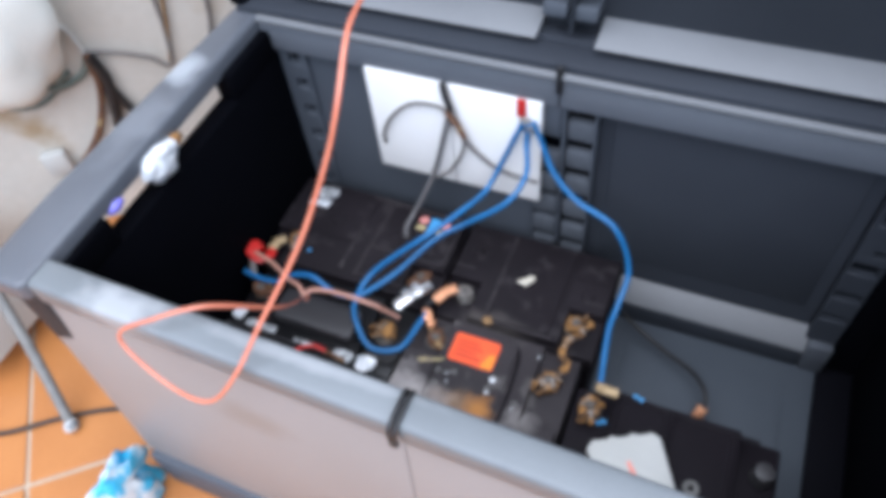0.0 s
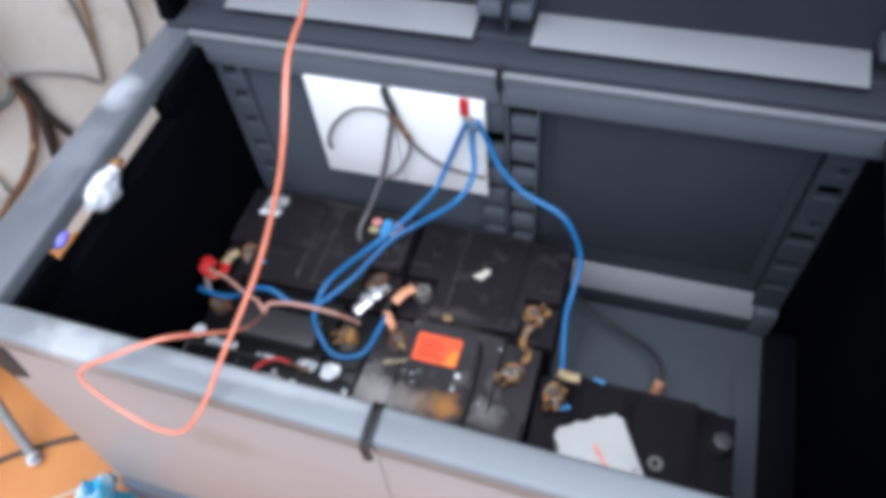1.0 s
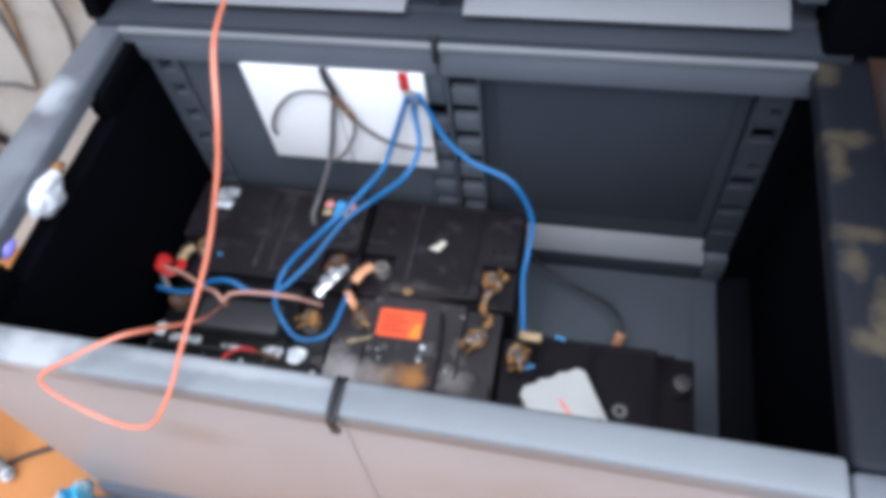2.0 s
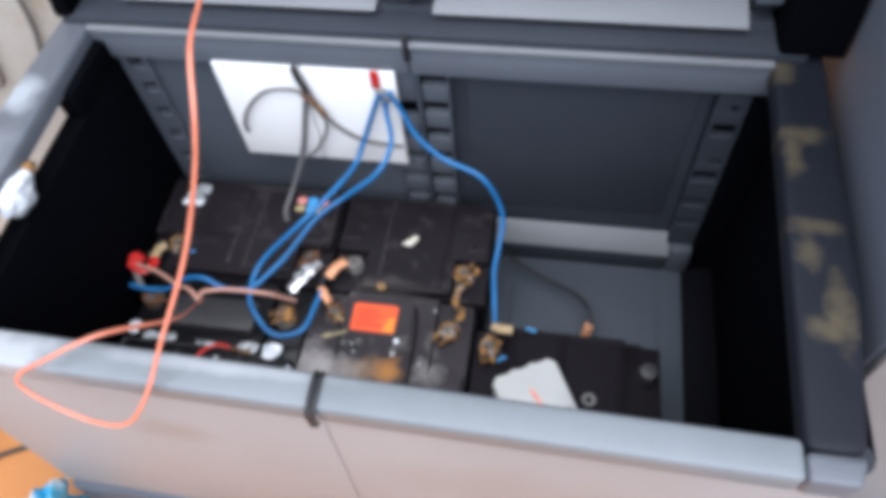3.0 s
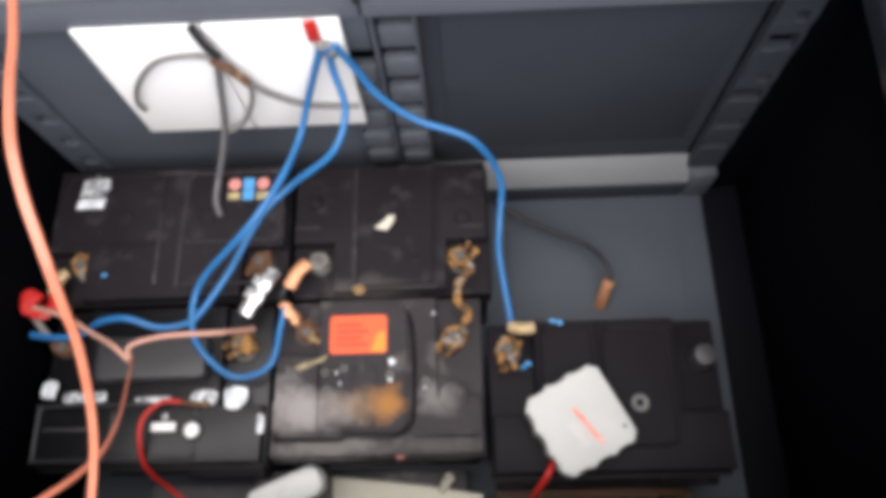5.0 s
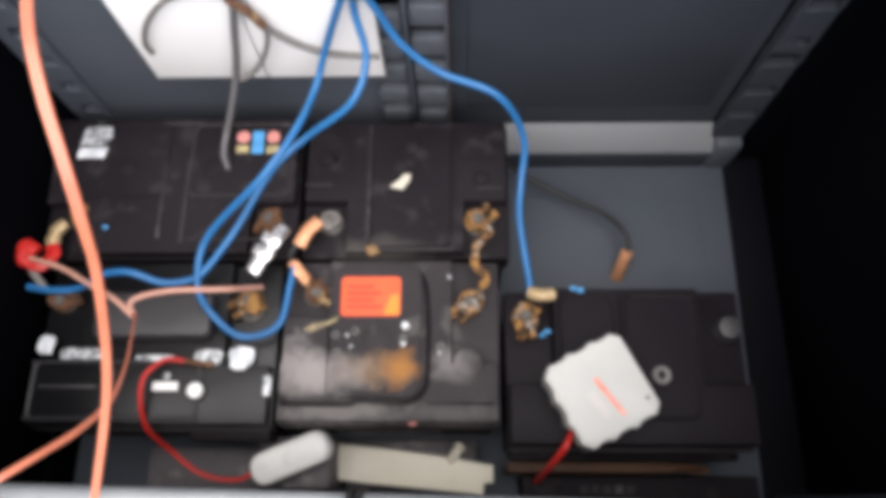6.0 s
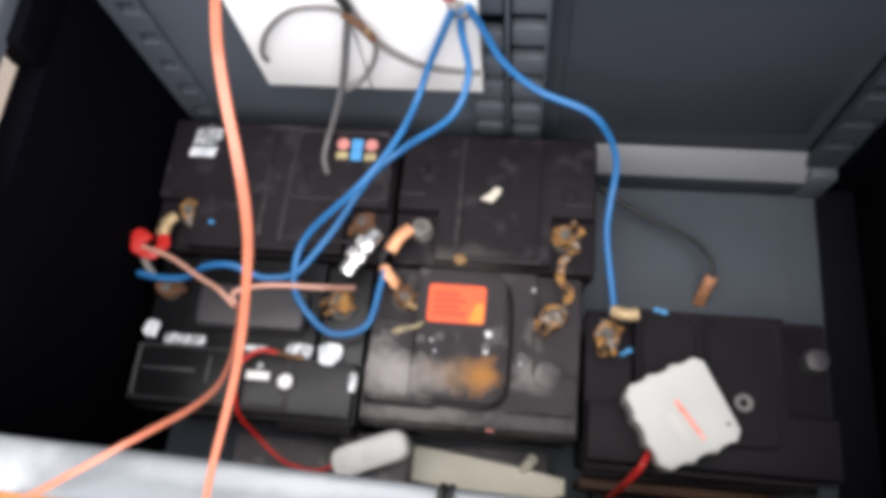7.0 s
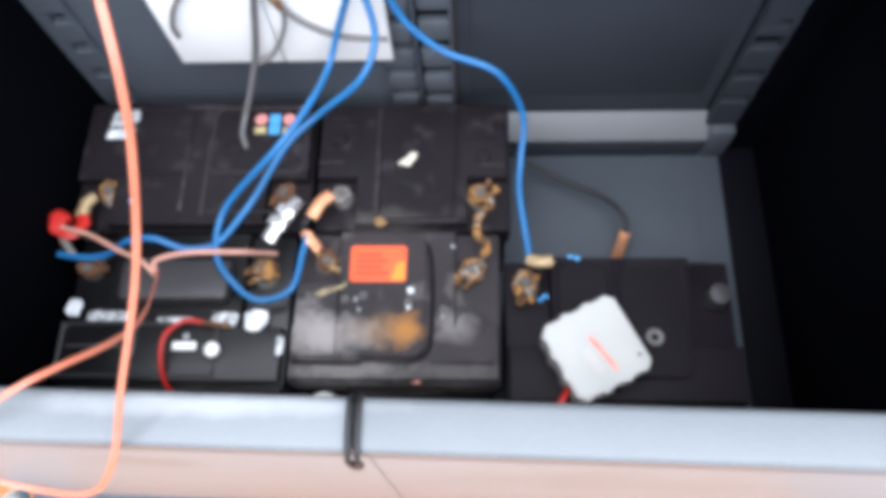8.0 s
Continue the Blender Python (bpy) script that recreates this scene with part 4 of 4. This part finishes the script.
strap("cable_sleeve", [(-0.147, 0.097, 0.434), (-0.142, 0.093, 0.415), (-0.135, 0.092, 0.396)], 0.0044, 1.0, M_BCABLE, "black sleeve on a cable between two white sheets", "sleeve")
strap("wire_splice", [(-0.142, 0.091, 0.392), (-0.13, 0.09, 0.378), (-0.119, 0.091, 0.352)], 0.0042, 1.1, M_RUST, "brown taped splice between grey cables", "splice")

# ---- junction box on the right battery ----
JZ = Z1 + 0.0005
jb = thing("junction_box", (0.2015, -0.231, JZ), "white plastic junction box lying tilted on a battery", "junction box")
s = 0.0415
outl = []
for (ax, ay), (bx, by), bumps in (((s, s), (-s, s), 3), ((-s, s), (-s, -s), 3), ((-s, -s), (s, -s), 3), ((s, -s), (s, s), 0)):
    n = 24
    for i in range(1, n):
        u = i / n
        if u < 0.045 or u > 0.955:
            continue
        px, py = ax + (bx - ax) * u, ay + (by - ay) * u
        nx, ny = (by - ay), -(bx - ax)
        k = math.hypot(nx, ny)
        inset = 0.0028 * max(0, math.sin(u * math.pi * (2 * bumps + 1))) * (0 if bumps == 0 else 1) if 0.12 < u < 0.88 else 0
        outl.append((px + nx / k * inset, py + ny / k * inset))
JM = pose(0.2015, -0.231, JZ, 2, 0, 28)
bm = bmesh.new()
prism(bm, outl, 0.0, 0.028, 0, JM)
part("body", bm, M_WPLAST, jb)
bm = bmesh.new()
prism(bm, [(x * 1.03, y * 1.03) for x, y in outl], 0.0282, 0.037, 0.003, JM, 3)
part("cover", bm, M_WPLAST, jb)
part("print_bar", block(bmesh.new(), -0.0055, 0.0, -0.03, 0.014, 0.037, 0.0374, 0, m=JM @ pose(0.004, 0, 0, 0, 0, 10)), mat("faded_red_print", (0.75, 0.2, 0.14), (0.8, 0.42, 0.36), 0.5, bump=0, scale=80), jb, "faded red printed bar")
for k in range(3):
    part("print_bar", block(bmesh.new(), -0.013 - 0.003 * k, -0.0115 - 0.003 * k, -0.022, 0.006, 0.037, 0.0373, 0, m=JM @ pose(0.004, 0, 0, 0, 0, 10)), mat("faint_print", (0.66, 0.62, 0.6), None, 0.5, bump=0), jb)
part("screw", disc(bmesh.new(), 0, 0, 0, 0.0006, 0.0022, bevel=0), M_LEAD, jb).matrix_basis = JM @ pose(0.034, -0.026, 0.037)
cable("red_wire", [(0.176, -0.268, 0.2), (0.166, -0.285, 0.205), (0.155, -0.3, 0.18), (0.15, -0.31, 0.12), (0.152, -0.312, 0.06), (0.17, -0.308, 0.02)], 0.0035, M_RED, "red wire leaving the junction box")

# ---- things in the gap in front of the batteries ----
pm = pose(-0.111, -0.291, 0.138, 6, -4, 22)
plug = thing("white_plug", (-0.111, -0.291, 0.125), "greyish white plastic plug lying in front of the batteries", "plug")
bm = bmesh.new()
prism(bm, round_rect(-0.043, 0.043, -0.017, 0.017, 0.014, 6), -0.013, 0.013, 0.006, pm, 3)
part("shell", bm, M_WHITE2, plug)
for x in (-0.025, 0.0):
    part("dimple", disc(bmesh.new(), 0, 0, 0, 0.0012, 0.007, 0.006), M_WHITE2, plug).matrix_basis = pm @ pose(x, 0, 0.0128)
tagged(part("spacer_block", blk(-0.15, -0.072, -0.322, -0.268, ZF, 0.123, 0.004), M_SPACER), "dark grey plastic block under the white plug", "block", "spacer blocks")
tagged(part("spacer_block", blk(-0.288, -0.158, -0.324, -0.278, ZF, 0.078, 0.004), M_SPACER), "scuffed grey plastic block in the gap before a battery", "block", "spacer blocks")
bd = pose(0.011, -0.299, 0.068, 10, 0, -5)
bm = bmesh.new()
prism(bm, [(-0.092, 0.02), (-0.02, 0.019), (0.03, 0.017), (0.092, 0.012), (0.093, -0.006), (0.083, -0.008), (0.083, -0.02), (-0.05, -0.02), (-0.094, -0.019)], -0.006, 0.006, 0.0015, bd)
tray = tagged(part("cream_strip", bm, M_CREAM), "cream plastic strip wedged in front of the batteries", "strip")
part("peg", tube(bmesh.new(), [(0.055, -0.29, 0.072), (0.061, -0.283, 0.082), (0.066, -0.276, 0.09)], 0.006, 10, 4), M_CREAM, tray)
tagged(part("spacer_block", blk(-0.065, 0.085, -0.32, -0.266, ZF, 0.056, 0.004), M_SPACER), "scuffed grey plastic block under the cream strip", "block", "spacer blocks")
tagged(part("wood_batten", blk(0.118, 0.3, -0.3035, -0.2925, ZF, 0.098, 0.002), M_WOOD), "brown wooden batten standing against a battery", "batten")
dark_tray = tagged(part("dark_tray", blk(0.135, 0.4, -0.334, -0.305, ZF, 0.07, 0.004), M_BATT), "black plastic tray standing before a battery", "tray")
for k in range(5):
    part("print_bar", blk(0.2 + 0.013 * k, 0.209 + 0.013 * k, -0.325, -0.316, 0.0701, 0.0706, 0), M_SCUFF, dark_tray, "faint pale printed bar")
tagged(part("rusty_bracket", lump(bmesh.new(), (0.315, -0.298, 0.09), (0.022, 0.006, 0.012), 11, 0.5), M_RUST), "rusty brown iron bracket beside a battery", "bracket")

# ---- beside the box ----
bm = bmesh.new()
lump(bm, (-0.412, -0.146, 0.442), (0.017, 0.028, 0.021), 6, 0.25, 3)
tube(bm, [(-0.409, -0.168, 0.45), (-0.407, -0.145, 0.457), (-0.409, -0.12, 0.45)], 0.009, 12, 5)
gland = tagged(part("cable_gland", bm, M_WLABEL), "shiny white cable gland in the hand slot", "gland")
part("rusty_nut", lump(bmesh.new(), (-0.408, -0.112, 0.452), (0.009, 0.009, 0.007), 2, 0.4), M_CRUST, gland, "brown rusty nut")
tagged(part("bottle_cap", lump(bmesh.new(), (-0.418, -0.222, 0.447), (0.009, 0.013, 0.009), 2, 0.15), mat("violet_cap", (0.3, 0.3, 0.85), (0.25, 0.22, 0.75), 0.3, bump=0)), "pale violet plastic cap stuck in the hand slot", "cap")

cab = thing("cabinet", (0.83, 0.1, GROUND), "grey resin cabinet standing close beside the storage box", "cabinet")
# one resin in two tones: body coloured for shade, front for warm light
part("body", blk(0.515, 1.1, -0.225, 0.3, GROUND + 0.03, 1.5, 0.006), M_CAB, cab)
part("front_panel", blk(0.518, 1.097, -0.237, -0.2255, GROUND + 0.04, 1.48, 0.004), M_FRONT, cab, "front panel, tinted pinkish as if lit off the tiles")
part("top", blk(0.512, 1.105, -0.24, 0.305, 1.5005, 1.52, 0.004), M_CAB, cab)
part("plinth", blk(0.53, 1.08, -0.215, 0.29, GROUND, GROUND + 0.0295, 0.003), M_DARK, cab)

# blue and white plastic bag on the tiles
bm = bmesh.new()
lump(bm, (-0.478, -0.425, GROUND + 0.055), (0.028, 0.05, 0.07), 9, 0.5, 4)
for v in bm.verts:
    v.co += 0.01 * Vector(noise.noise_vector(v.co * 40))
    v.co.z = max(v.co.z, GROUND + 0.0005)
tagged(part("plastic_bag", bm, M_BAG), "crumpled blue and white plastic bag on the tiles", "bag")
cable("floor_cable", [(-1.0, -0.52, GROUND + 0.004), (-0.86, -0.45, GROUND + 0.004), (-0.773, -0.421, GROUND + 0.004), (-0.69, -0.36, GROUND + 0.004), (-0.62, -0.318, GROUND + 0.004), (-0.56, -0.3, GROUND + 0.004), (-0.48, -0.3, GROUND + 0.004)], 0.004, M_BCABLE, "black cable lying across the floor tiles")
stand = thing("folding_stand", (-0.663, -0.365, GROUND), "grey tubular stand with a white plastic pan", "stand")
part("leg", tube(bmesh.new(), [(-0.664, -0.366, GROUND + 0.006), (-0.76, -0.29, 0.07), (-0.86, -0.22, 0.19)], 0.009, 12, 4), M_RING, stand)
part("rubber_foot", lump(bmesh.new(), (-0.662, -0.367, GROUND + 0.011), (0.013, 0.013, 0.01), 1, 0.1), M_SILVER, stand, "pale rubber foot")
pan = bmesh.new()
prism(pan, round_rect(-1.06, -0.83, -0.36, -0.17, 0.04), 0.0, 0.1, 0.01, pose(0, 0, 0, 0, 0, 0), 3)
part("pan", pan, M_WPLAST, stand)
for x, y in ((-1.03, -0.33), (-1.03, -0.2), (-0.88, -0.2)):
    part("leg", tube(bmesh.new(), [(x, y, GROUND), (x, y, -0.02), (x, y, 0.005)], 0.008, 10, 3), M_RING, stand)

# cables and fittings on the plastered wall


def on_wall(pts, off=-0.008):
    return [tuple(WALL @ Vector((a, off, z))) for a, z in pts]


cable("wall_cable", on_wall([(0.327, 0.334), (0.374, 0.318), (0.422, 0.293), (0.45, 0.27), (0.464, 0.327), (0.47, 0.4), (0.474, 0.55)]), 0.0038, M_GCABLE, "grey cable sagging along the cream wall")
cable("wall_cable", on_wall([(0.56, 0.55), (0.545, 0.36), (0.53, 0.296), (0.52, 0.22)]), 0.0038, M_GCABLE, "grey cable hanging down the cream wall")
cable("wall_cable", on_wall([(0.22, 0.312), (0.235, 0.3), (0.263, 0.279), (0.308, 0.292), (0.329, 0.322)]), 0.006, M_GREEN, "grey-green cable drooping on the cream wall")
cable("wall_cable", on_wall([(0.329, 0.33), (0.322, 0.375), (0.3, 0.43), (0.29, 0.55)]), 0.004, M_WPLAST, "white cable rising up the cream wall")
cable("wall_cable", on_wall([(0.331, 0.33), (0.322, 0.253), (0.275, 0.163), (0.193, 0.087), (0.11, 0.03), (0.08, -0.03)], -0.012), 0.006, M_RUST, "brown bundled cable running down the wall")
cable("wall_cable", on_wall([(0.335, 0.325), (0.342, 0.28), (0.332, 0.223), (0.313, 0.146), (0.29, 0.05)], -0.014), 0.009, M_BCABLE, "dark bundled cable running down the wall")
cable("wall_cable", on_wall([(0.1, 0.31), (0.16, 0.27), (0.21, 0.255), (0.25, 0.27), (0.29, 0.305)]), 0.0045, M_GREEN, "grey-green cable looped low on the cream wall")
cable("wall_cable", on_wall([(0.332, 0.32), (0.345, 0.24), (0.36, 0.18), (0.372, 0.1)], -0.012), 0.007, M_BCABLE, "dark cable hanging beside a bundle on the wall")
cable("wall_cable", on_wall([(0.5, 0.6), (0.49, 0.45), (0.475, 0.36), (0.452, 0.275)]), 0.003, M_STAIN, "thin tan wire hanging down the cream wall")
sock = blk(0.165, 0.21, -0.02, -0.001, 0.105, 0.155, 0.006)
bmesh.ops.transform(sock, matrix=WALL, verts=sock.verts)
tagged(part("wall_socket", sock, M_WPLAST), "small white socket low on the cream wall", "socket")

hang = lump(bmesh.new(), (0, 0, 0), (0.13, 0.05, 0.16), 3, 0.18, 4)
for v in hang.verts:
    v.co += 0.006 * Vector(noise.noise_vector(v.co * 14))
bmesh.ops.transform(hang, matrix=WALL @ Matrix.Translation((0.2, -0.062, 0.45)), verts=hang.verts)
sack = tagged(part("hanging_bag", hang, M_BAGW), "white plastic bag hanging on the cream wall", "bag")
part("string", tube(bmesh.new(), on_wall([(0.2, 0.58), (0.21, 0.68), (0.2, 0.8)], -0.03), 0.004, 8, 5), M_GREEN, sack)

# added sheet beside the box, no known mat: tones the tiles pinkish grey as shade
sheet_bm = bmesh.new()
prism(sheet_bm, round_rect(0.5, 1.35, -0.75, 0.62, 0.03), GROUND + 0.001, GROUND + 0.007, 0.002)
tagged(part("floor_mat", sheet_bm, M_TONE), "added pinkish grey sheet toning the tiles as in shade", "mat")


def hang(ob, carrier):
    """Makes a part of a thing a part of one of its parts."""
    ob.parent, ob.matrix_parent_inverse = carrier, Matrix.Identity(4)


for b in [o for o in scene.objects if o.parent is None and o.type == "EMPTY"]:
    kids = {}
    for o in b.children:
        kids.setdefault(o.name.split(".")[0], []).append(o)
    for carrier, names in (("lid", ("sticker", "vent_plug", "ridge", "cover_plate", "cap_block", "label", "badge", "speck", "scrape", "bezel", "indicator", "ring_plug", "label_line", "label_corner")),
                           ("jaw", ("bolt",)), ("cover", ("print_bar", "screw")), ("shell", ("dimple",)), ("sheet", ("tab",)), ("front_panel", ("front_edge",))):
        for name in names if carrier in kids else ():
            for i, o in enumerate(kids.get(name, [])):
                hang(o, kids[carrier][i % len(kids[carrier])] if carrier == "front_panel" else kids[carrier][-1 if carrier == "sheet" else 0])

# ---- floor tiles, laid slantwise ----
TS, GAP = 0.33, 0.007
tile_bm = blk(-TS / 2 + GAP / 2, TS / 2 - GAP / 2, -TS / 2 + GAP / 2, TS / 2 - GAP / 2, -0.01, 0.0, 0.0015, 1)
tile_ob = part("tile", tile_bm, M_TILE, floor)
TILT_M = pose(-0.671, -0.474, GROUND, 0, 0, 40)
first = True
for i in range(-14, 15):
    for j in range(-14, 15):
        c = TILT_M @ Vector(((i + 0.5) * TS, (j + 0.5) * TS, 0))
        w = WALL.inverted() @ c
        if not (-1.95 < w.x < 2.4 and -3.3 < w.y < 0.14):
            continue
        m = TILT_M @ Matrix.Translation(((i + 0.5) * TS, (j + 0.5) * TS, 0.0008 * math.sin(i * 2.3 + j * 1.7)))
        if first:
            tile_ob.matrix_basis, first = m, False
            continue
        o = bpy.data.objects.new("tile", tile_ob.data)
        scene.collection.objects.link(o)
        o.parent = floor
        o.matrix_basis = m
